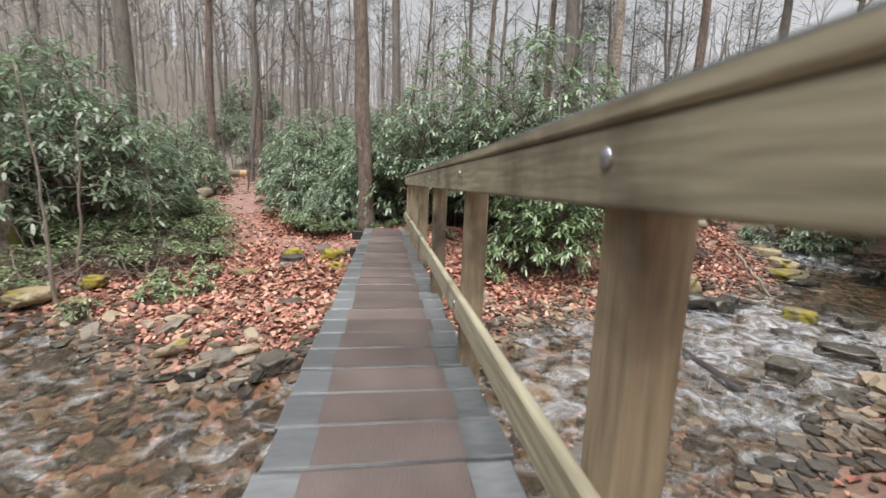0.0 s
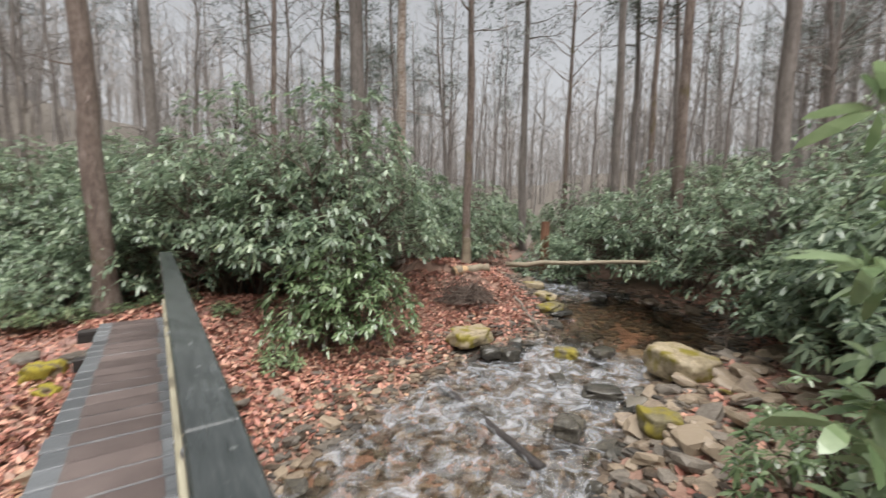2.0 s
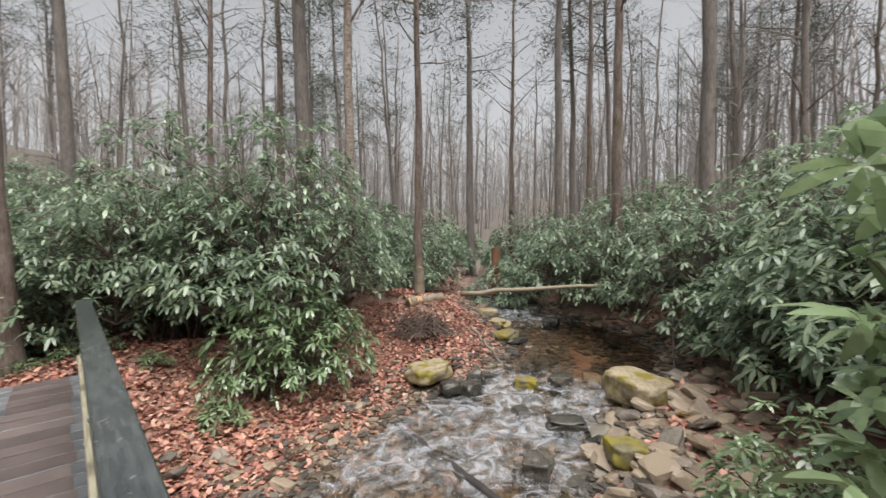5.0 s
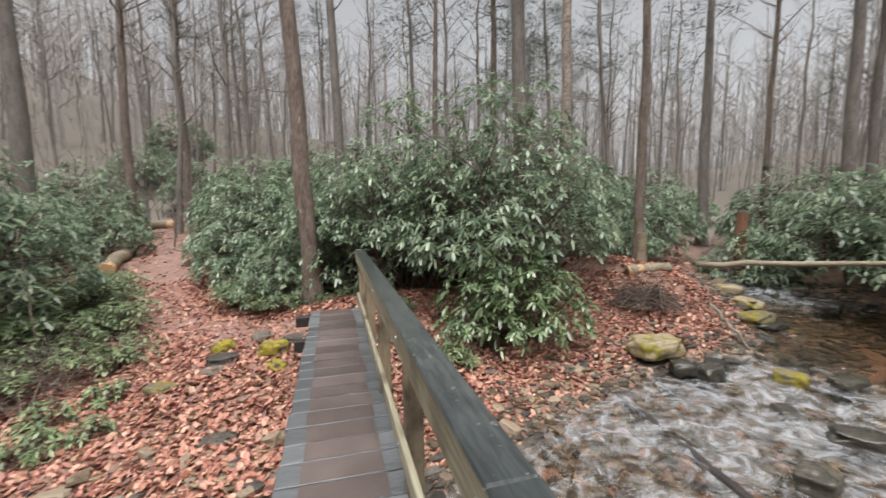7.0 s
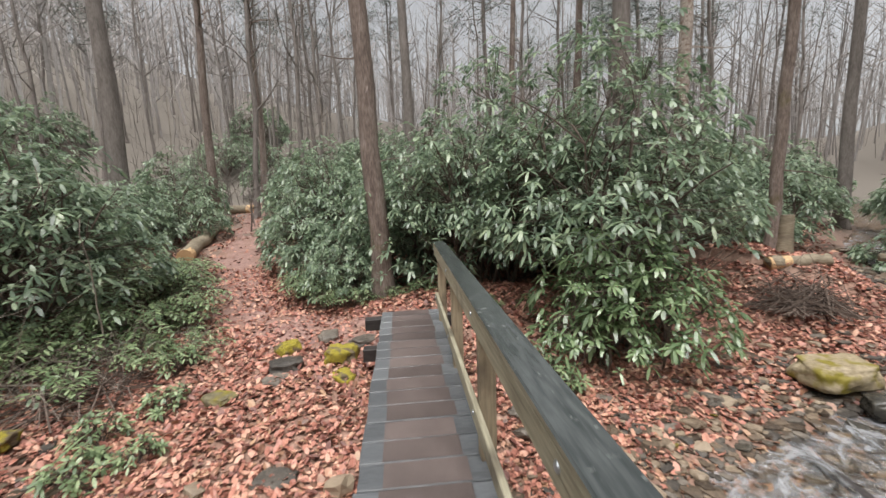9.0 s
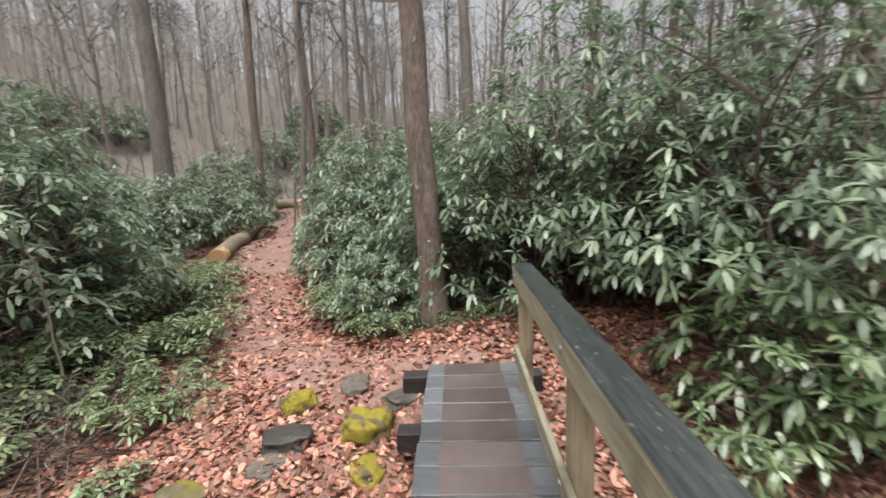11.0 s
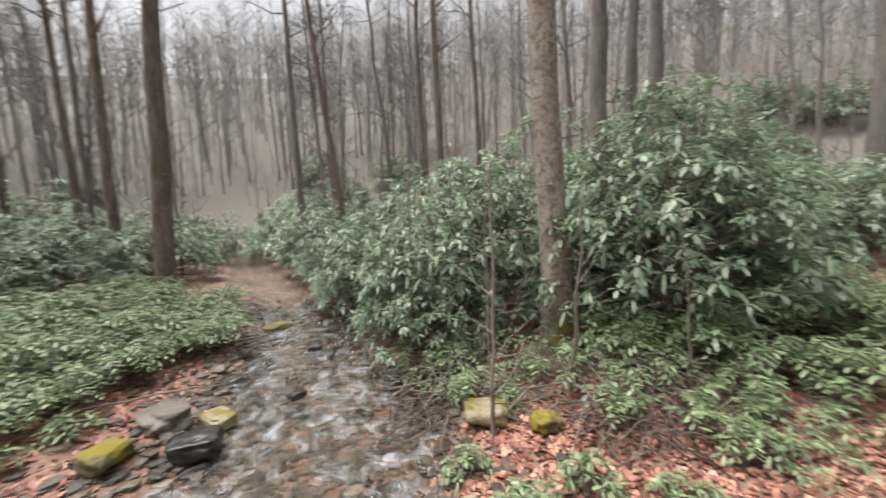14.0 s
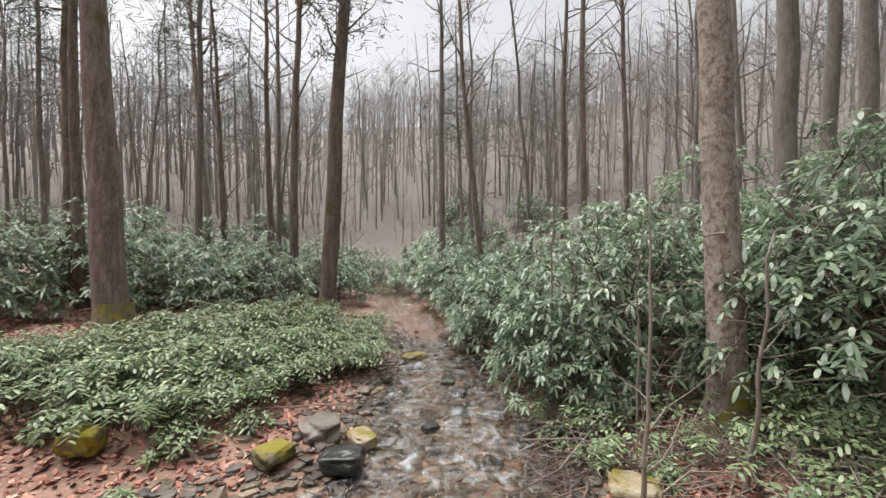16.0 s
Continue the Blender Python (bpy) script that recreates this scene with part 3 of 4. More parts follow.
GIANT = [make_shrub("rhododendron", 2.2, 4.5, 800, 13, "very tall airy rhododendron with drooping glossy leaves beside the bridge", low=0.24, gaps=0.02)]
plant(GIANT, [(3.3, 12.6, 1.06), (1.75, 13.9, 1.0), (4.7, 14.1, 1.0), (-7.6, 13.9, 0.95)], 7)
random.seed(19)
far_spots = []
while len(far_spots) < 70:
    a, r = random.uniform(0, 6.283), random.uniform(22, 46)
    x, y = r * math.cos(a), 6 + r * math.sin(a)
    if near_creek([x], [y])[0][0] > 2.5:
        far_spots.append((x, y, random.uniform(1.3, 2.0)))
AIRY = [make_shrub("rhododendron", 1.1, 1.9, 165, 51, "airy bright green rhododendron sprays low beside the bridge", FRESH, size=0.18, width=0.05, hollow=0.02, low=0.12)]
plant(AIRY, [(2.35, 10.8, 0.75), (3.3, 10.9, 0.9), (2.9, 11.4, 1.1), (4.1, 4.7, 0.6)], 9)
plant(BIG, [(0.5, 14.3, 0.95), (3.3, 14.8, 1.25), (-6.3, 12.9, 1.12), (1.6, 15.2, 1.05), (4.4, 2.6, 1.0), (-8.2, 9.9, 1.08), (-8.4, 15.2, 1.1), (10.4, 6.6, 1.15), (6.4, 3.6, 1.0),
            (0.2, 17.0, 1.0), (-9.6, 12.2, 1.2), (12.4, 9.4, 1.2), (-2.2, 18.2, 0.95), (12.2, 6.0, 1.3), (8.2, 4.2, 1.1)], 1)
plant(MEDIUM, [(x, y, k * 1.18) for x, y, k in (
              (-0.5, 14.7, 0.75), (-1.2, 13.9, 0.5), (-1.7, 15.2, 0.7), (-24, 2.6, 1.2), (-26, -1.5, 1.2), (-30, 1, 1.3), (-29, -5, 1.3), (-2.6, 16.4, 0.75), (-3.7, 19.2, 1), (-1.4, 19.5, 1.2), (1.5, 18.5, 1.2), (4, 17, 1.3), (-5.2, 23, 1.1), (-3, 22, 1.2), (0, 22, 1.3),
              (6.2, 15.5, 1.1), (8.5, 18, 1.3), (6, 20, 1.3), (11, 20, 1.3), (14.5, 21, 1.3), (8.6, 5.4, 0.9), (9.8, 5.2, 1.1), (12.6, 11.4, 1.1), (14, 13.6, 1.1), (14.5, 9, 1.3), (16, 15.5, 1.2),
              (18.5, 18, 1.3), (18, 24, 1.3), (7.4, 4.0, 1.0), (12, 4.5, 1.4), (-8.6, 16.8, 1.0), (-8.4, 18.8, 0.9), (-9.6, 21, 1.1), (-9.2, 24, 1.1), (-11, 18, 1.3), (-13, 21.5, 1.4), (-7.2, 12.0, 0.7),
              (-9.9, 8.7, 1.0), (-11.6, 8.1, 1.0), (-10.8, 11, 1.3), (-13.6, 7.6, 1.0), (-15.6, 6.8, 1.0), (-18, 6, 1.2), (-14, 10.5, 1.4), (-21, 4.8, 1.3), (-17, 9, 1.4), (-7.4, 9.2, 0.7),
              (-11.5, -1.6, 1.1), (-13.3, -0.4, 1.0), (-9.8, -3.6, 1.2), (-14.6, -2.4, 1.2), (-16.2, 0.4, 1.1), (-12.5, -5, 1.3), (-19, -0.8, 1.2), (-7, -4, 1.2), (-18, -5, 1.4), (-22, -4, 1.4),
              (-10.2, 13.6, 1.2), (-12.6, 15.2, 1.3), (8.6, 16.2, 1.0), (10.8, 17.2, 1.1), (-7.6, 21.0, 0.8), (11.8, 13.6, 0.9), (16.5, 11.5, 1.3), (-5, 27, 1.2), (-2, 26, 1.3), (2, 26, 1.3), (5, 25, 1.3))], 2)
plant(MEDIUM, far_spots, 12)
plant(LOW, [(-6.6, 4.0, 1.0), (-7.4, 3.2, 1.2), (-7.2, 1.9, 1.2), (-8.7, 3.0, 1.2), (-5.9, 2.7, 1.1), (-9.6, 3.8, 1.1), (-8.6, 1.6, 1.3), (-5.2, 3.2, 1.0), (-10.2, 2.4, 1.2), (-6.2, 1.2, 1.2),
            (-10.8, 3.9, 1.0), (-7.9, 4.4, 1.0), (-5.2, 0.9, 1.1), (-5.0, 1.8, 1.2), (-5.6, 3.9, 0.8), (-4.7, 13.4, 1.1), (-5.5, 14.6, 1.2), (-5.9, 15.6, 1.1), (-2.2, 13.9, 0.8),
            (-1.2, 13.4, 0.7), (-5.6, 12.4, 1.0), (-8.6, 4.6, 0.9), (-6.8, 2.8, 1.2)], 3)
plant(TWIGGY, [(-4.9, 12.2, 1.1), (-4.4, 11.4, 1.0), (-5.4, 11.2, 1.1), (-4.2, 12.8, 0.9), (-5.9, 9.9, 0.9), (-3.5, 11.9, 0.75), (-6.3, 10.6, 1.0),
               (-3.2, 12.9, 0.7), (-6.8, 9.3, 0.9)], 6)
plant(SPRIG, [(-3.4, 10.1, 1.0), (-3.0, 10.7, 0.9), (-3.3, 11.6, 1.1), (0.25, 13.3, 1.0), (0.7, 13.1, 0.8), (-0.2, 13.1, 0.7), (-4.0, 9.2, 0.9), (-3.2, 9.5, 1.1), (-2.7, 9.7, 0.8), (1.2, 12.2, 0.8),
              (-5.2, 4.9, 1.0), (-4.6, 4.4, 1.1), (-4.4, 2.9, 1.2), (-3.6, 4.6, 0.7), (-6.1, 8.9, 1.0), (-5.6, 9.3, 1.0), (-5.0, 9.9, 0.7), (4.6, 4.5, 1.0), (5.4, 4.6, 1.1), (1.7, 10.4, 1.1)], 4)


# ---- trees ----
def trunk_tube(geo, radius, height, lean, seed, sides=14, flare=1.45, crook=0.05):
    random.seed(seed)
    path, radii = [], []
    n = 16
    ox, oy = 0.0, 0.0
    for k in range(n + 1):
        u = (k / n) ** 1.5
        ox += random.uniform(-crook, crook) * (0.3 + u)
        oy += random.uniform(-crook, crook) * (0.3 + u)
        path.append((lean[0] * u * height + ox, lean[1] * u * height + oy, -0.25 + u * (height + 0.25)))
        r = radius * (1 - 0.72 * u)
        if path[-1][2] < 0.6:
            r *= 1 + (flare - 1) * max(0, 1 - path[-1][2] / 0.6) ** 2 * 0.8
        radii.append(r)
    tube(geo, path, radii, sides, True, 0.035)
    return path, radii


def limbs(geo, path, radii, count, low, reach, seed, rise=0.35, dead=False):
    random.seed(seed + 500)
    tips = []
    top = path[-1][2]
    for _ in range(count):
        z = top * random.uniform(low, 1.0) ** 0.9
        i = min(range(len(path)), key=lambda k: abs(path[k][2] - z))
        i = min(max(i, 1), len(path) - 1)
        p = Vector(path[i - 1]).lerp(Vector(path[i]), random.random())
        ang = random.uniform(0, 6.28)
        size = reach * random.uniform(0.4, 1.0) * (1.15 - 0.6 * p.z / top)
        way = Vector((math.cos(ang), math.sin(ang), rise + random.uniform(-0.3, 0.4)))
        q = p.copy()
        line, r = [q.copy()], []
        for k in range(4):
            way += Vector([random.uniform(-0.35, 0.35) for _ in range(3)])
            q = q + way.normalized() * size / 4
            line.append(q.copy())
        base = min(radii[i] * 0.42, 0.012 + size * 0.014)
        tube(geo, line, [base, base * 0.75, base * 0.52, base * 0.34, base * 0.15], 4, False)
        tips += line[1:]
        if not dead:
            for _ in range(3):
                k = random.randrange(1, 5)
                a = line[k]
                b = a + (way.normalized() + Vector([random.uniform(-0.9, 0.9) for _ in range(3)])) * size * 0.3
                tube(geo, [a, a.lerp(b, 0.5) + Vector((0, 0, 0.05 * size)), b], [base * 0.35, base * 0.25, base * 0.1], 3, False)
                tips.append(b)
    return tips


def needles(geo, tips, seed, per=15, size=0.45):
    random.seed(seed + 900)
    pts, faces = geo
    for t in tips:
        for _ in range(per):
            c = Vector(t) + Vector([random.gauss(0, 0.28) for _ in range(3)])
            d = Vector((random.uniform(-1, 1), random.uniform(-1, 1), random.uniform(-0.4, 0.6))).normalized() * size * random.uniform(0.4, 1)
            w = d.cross(Vector((random.uniform(-1, 1), random.uniform(-1, 1), 1))).normalized() * 0.017
            s = len(pts)
            pts.extend([(c - w)[:], (c + w)[:], (c + d)[:]])
            faces.append((s, s + 1, s + 2))


def make_tree(name, radius, height, lean, seed, label, mat, kind, category="tree", group="forest trees", limb_count=22, low=0.45, sides=14, crook=0.07):
    ob = thing(name, (0, 0, 0), label, category, group)
    trunk = ([], [])
    path, radii = trunk_tube(trunk, radius, height, lean, seed, sides, crook=crook)
    part("trunk", trunk, mat, ob, smooth=True)
    branches = ([], [])
    tips = limbs(branches, path, radii, limb_count, low, height * (0.15 if kind == "pine" else 0.22), seed, 0.05 if kind == "pine" else 0.7)
    stubs = limbs(branches, path, radii, 8, 0.08, 1.1, seed + 3, 0.0, True)
    part("branch", branches, mat, ob, "bare thin branches", kind="stuff")
    if kind == "pine":
        crown = ([], [])
        needles(crown, tips, seed)
        part("crown", crown, NEEDLE, ob, "sparse grey-green needles", kind="stuff")
    return ob


# trees that can be told apart: x, y, radius, height, lean, bark, kind
TREES = [
    (-0.5, 13.4, 0.25, 17, (-0.03, 0.0), BARK, "bare"),
    (5.2, 15.2, 0.31, 19, (-0.01, 0), MID_BARK, "pine"),
    (5.9, 14.25, 0.2, 17, (0.012, 0), PALE_BARK, "bare"),
    (8.36, 14.4, 0.18, 17, (0.0, 0), BARK, "pine"),
    (16.1, 19.5, 0.29, 20, (0, 0), MID_BARK, "pine"),
    (15.9, 16.6, 0.16, 17, (0.01, 0), BARK, "bare"),
    (14.7, 13.2, 0.24, 18, (-0.02, 0), MID_BARK, "pine"),
    (16.0, 12.7, 0.17, 18, (0.0, 0), BARK, "bare"),
    (12.9, 10.1, 0.24, 18, (0.0, 0), BARK, "bare"),
    (10.35, 6.95, 0.22, 18, (0.0, 0), MID_BARK, "pine"),
    (0.4, 20.3, 0.25, 19, (-0.03, 0), MID_BARK, "bare"),
    (4.3, 21.8, 0.17, 18, (0, 0), BARK, "bare"),
    (7.4, 23.0, 0.25, 19, (0, 0), BARK, "pine"),
    (-6.4, 11.15, 0.31, 18, (0.0, -0.05), PALE_BARK, "bare"),
    (-8.4, 12.9, 0.25, 19, (0.0, -0.01), MID_BARK, "bare"),
    (-10.7, 14.9, 0.22, 19, (0.0, 0.0), MID_BARK, "bare"),
    (-12.0, 16.5, 0.3, 20, (0.0, 0.0), MID_BARK, "bare"),
    (-7.85, -0.3, 0.36, 20, (0.0, -0.08), BARK, "pine"),
    (-12.0, 2.6, 0.28, 19, (0.0, 0.065), BARK, "pine"),
    (-15.7, -0.7, 0.24, 18, (0.0, 0.03), BARK, "bare"),
    (-16.6, -2.3, 0.2, 17, (0.0, -0.02), BARK, "bare"),
    (-16.2, -1.7, 0.16, 18, (0.0, 0.01), MID_BARK, "bare"),
    (-20, 4.6, 0.22, 20, (0.0, -0.01), MID_BARK, "bare"),
    (-16.5, 7.1, 0.17, 18, (0.0, -0.08), BARK, "bare"),
    (-17.5, 10, 0.17, 18, (0, 0.01), BARK, "bare"),
    (-17.4, 10.8, 0.2, 19, (0, 0), BARK, "bare"),
    (-17, 12.4, 0.16, 18, (0, -0.02), BARK, "bare"),
    (-17.2, -5.9, 0.22, 18, (0, -0.06), PALE_BARK, "bare"),
    (-17.6, -5.2, 0.17, 17, (0, -0.05), BARK, "bare"),
    (-9.7, -3.6, 0.2, 18, (0, 0), BARK, "pine"),
    (-10.7, -5.3, 0.17, 18, (0, 0), BARK, "pine"),
    (-10.2, 22.0, 0.36, 19, (0.01, 0), MID_BARK, "bare"),
    (-8.3, 24.9, 0.26, 18, (0.01, 0), BARK, "bare"),
    (-6.9, 27.5, 0.25, 19, (0, 0), BARK, "bare"),
]
for i, (x, y, r, h, lean, bark, kind) in enumerate(TREES):
    word = {"ridged_bark": "dark ridged bark", "pale_lichen_bark": "pale blotched bark", "grey_bark": "grey bark"}[bark.name]
    t = make_tree("pine_tree" if kind == "pine" else "tree", r * (0.95 if r > 0.34 or i == 18 else 0.78), h, lean, 100 + i,
                  ("tall slender pine with %s" if kind == "pine" else "tall leafless forest tree with %s") % word, bark, kind)
    if x < -6 and r > 0.2 and abs(y) < 13:
        foot = ([], [])
        wide = r * (0.95 if r > 0.34 or i == 18 else 0.78)
        random.seed(700 + i)
        tube(foot, [(0, 0, -0.1), (0, 0, 0.1), (0, 0, 0.28), (0, 0, 0.5), (0, 0, 0.75)], [wide * k for k in (1.7, 1.42, 1.22, 1.08, 0.95)], 14, False, 0.09)
        part("moss", foot, MOSS, t, "yellow-green moss round the foot", smooth=True)
    t.location = (x, y, gz(x, y))

# the woods behind, out of six kinds
WOODS = [make_tree("tree", 0.09 + 0.025 * (k % 3), 15 + k, (0.01 * (k - 2), 0.008 * (k % 3)), 300 + k, "leafless grey tree standing in the woods", MID_BARK, "bare",
                   limb_count=24, low=0.3, sides=8, crook=0.15) for k in range(4)]
WOODS += [make_tree("pine_tree", 0.14, 17 + k, (0.005, -0.01), 320 + k, "slender pine standing in the woods", MID_BARK, "pine", limb_count=26, sides=8) for k in range(2)]
random.seed(77)
placed, stand = [], []
while len(placed) < 240:
    a, r = random.uniform(0, 6.283), 17 + 38 * random.random() ** 0.75
    x, y = r * math.cos(a), 6 + r * math.sin(a)
    if any((x - p[0]) ** 2 + (y - p[1]) ** 2 < 2.2 for p in placed) or near_creek([x], [y])[0][0] < 2.0:
        continue
    if y < 0 and x > -4 and r > 26:
        continue
    if any((x - q[0]) ** 2 + (y - q[1]) ** 2 < 1.5 for q in TREES):
        continue
    placed.append((x, y))
for i, (x, y) in enumerate(placed):
    k = random.choice((0, 1, 2, 3, 0, 1, 2, 3, 4, 5) if x < 2 else (0, 1, 2, 3, 4, 5))
    s = random.uniform(0.8, 1.2)
    m = pose(x, y, gz(x, y), random.uniform(-3, 3), random.uniform(-3, 3), random.uniform(0, 360)) @ Matrix.Scale(s, 4)
    base = WOODS[k]
    if base.get("used"):
        copy_thing(base, m).scale = (s, s, s)
    else:
        base.matrix_basis = m
        base["used"] = 1


def far_woods():
    """Thin trunks with a few limbs on the hillsides, past counting; their grey holds painted haze."""
    random.seed(91)
    geo = ([], [])
    rng = np.random.default_rng(91)
    ang, reach = rng.uniform(0, 6.283, 5400), 42 + 120 * rng.random(5400) ** 1.1
    xs, ys = reach * np.cos(ang), 6 + reach * np.sin(ang)
    for x, y, z in zip(xs.tolist(), ys.tolist(), (ground_z(xs, ys) - 0.3).tolist()):
        h, rad = random.uniform(9, 18), random.uniform(0.05, 0.15)
        lx, ly = random.gauss(0, 0.8), random.gauss(0, 0.8)
        tube(geo, [(x, y, z), (x + lx * 0.5, y + ly * 0.4, z + h * 0.5), (x + lx, y + ly, z + h)], [rad, rad * 0.7, rad * 0.15], 3, False)
        for _ in range(14):
            u = random.uniform(0.25, 0.98)
            p = Vector((x + lx * u, y + ly * u, z + h * u))
            b = random.uniform(0, 6.28)
            q = p + Vector((math.cos(b), math.sin(b), random.uniform(0.3, 1.4))) * random.uniform(1.2, 3.2)
            tube(geo, [p, q], [rad * 0.35, rad * 0.08], 3, False)
    tagged(part("far_woods", geo, FAR_BARK, None), "leafless woods on the far hillsides, haze painted into their grey", "woods", kind="stuff")


far_woods()


def far_brush():
    """Thin bare undergrowth between the trees, past counting."""
    random.seed(93)
    geo = ([], [])
    rng = np.random.default_rng(93)
    ang, reach = rng.uniform(0, 6.283, 4600), 17 + 58 * rng.random(4600)
    xs, ys = reach * np.cos(ang), 6 + reach * np.sin(ang)
    dry = near_creek(xs, ys)[0] > 1.0
    xs, ys = xs[dry], ys[dry]
    for x, y, z in zip(xs.tolist(), ys.tolist(), (ground_z(xs, ys) - 0.05).tolist()):
        h, rad = random.uniform(0.8, 5.0), random.uniform(0.012, 0.035)
        lx, ly = random.uniform(-0.5, 0.5), random.uniform(-0.5, 0.5)
        tube(geo, [(x, y, z), (x + lx * 0.4, y + ly * 0.5, z + h * 0.5), (x + lx, y + ly, z + h)], [rad, rad * 0.7, rad * 0.2], 3, False)
        for _ in range(5):
            u = random.uniform(0.25, 0.95)
            p = Vector((x + lx * u, y + ly * u, z + h * u))
            b = random.uniform(0, 6.28)
            q = p + Vector((math.cos(b), math.sin(b), random.uniform(0.2, 1.4))) * random.uniform(0.3, 1.0)
            tube(geo, [p, q], [rad * 0.5, rad * 0.12], 3, False)
    tagged(part("undergrowth", geo, MID_BARK, None), "thin bare grey undergrowth between the forest trees", "undergrowth", kind="stuff")


far_brush()


# ---- stones ----
def stone_mesh(name, seed, sub=2, flat=0.65, sharp=0.28):
    random.seed(seed)
    bm = bmesh.new()
    bmesh.ops.create_icosphere(bm, subdivisions=sub, radius=0.5)
    off = Vector((seed * 3.1, seed * 1.7, seed * 0.9))
    for v in bm.verts:
        d = v.co.normalized()
        k = 1 + sharp * noise.noise(d * 1.6 + off) * 1.8 + 0.2 * noise.noise(d * 3.3 + off) + 0.1 * noise.noise(d * 7 + off)
        v.co = d * 0.5 * k
        for axis in range(3):
            lim = 0.41 + 0.05 * math.sin(seed + axis)
            v.co[axis] = lim * math.tanh(v.co[axis] / lim * 1.15)
        v.co.z *= flat
    me = bpy.data.meshes.new(name)
    bm.to_mesh(me)
    bm.free()
    return me


def boulder(x, y, z_top, sx, sy, sz, mat, seed, label, turn=0.0, name="boulder", group="creek boulders"):
    me = stone_mesh(name, seed, 4)
    bm = bmesh.new()
    bm.from_mesh(me)
    for v in bm.verts:
        v.co = v.co * (1 + 0.04 * noise.noise(v.co * 9 + Vector((seed, 0, 0))))
    bm.to_mesh(me)
    bm.free()
    me.materials.append(mat)
    me.polygons.foreach_set("use_smooth", [True] * len(me.polygons))
    ob = new(name, me)
    top = max(v.co.z for v in me.vertices)
    ob.matrix_basis = pose(x, y, z_top - top * sz / 0.7, 0, 0, turn)
    ob.scale = (sx / 0.75, sy / 0.75, sz / 0.7)
    return tagged(ob, label, "rock", group)


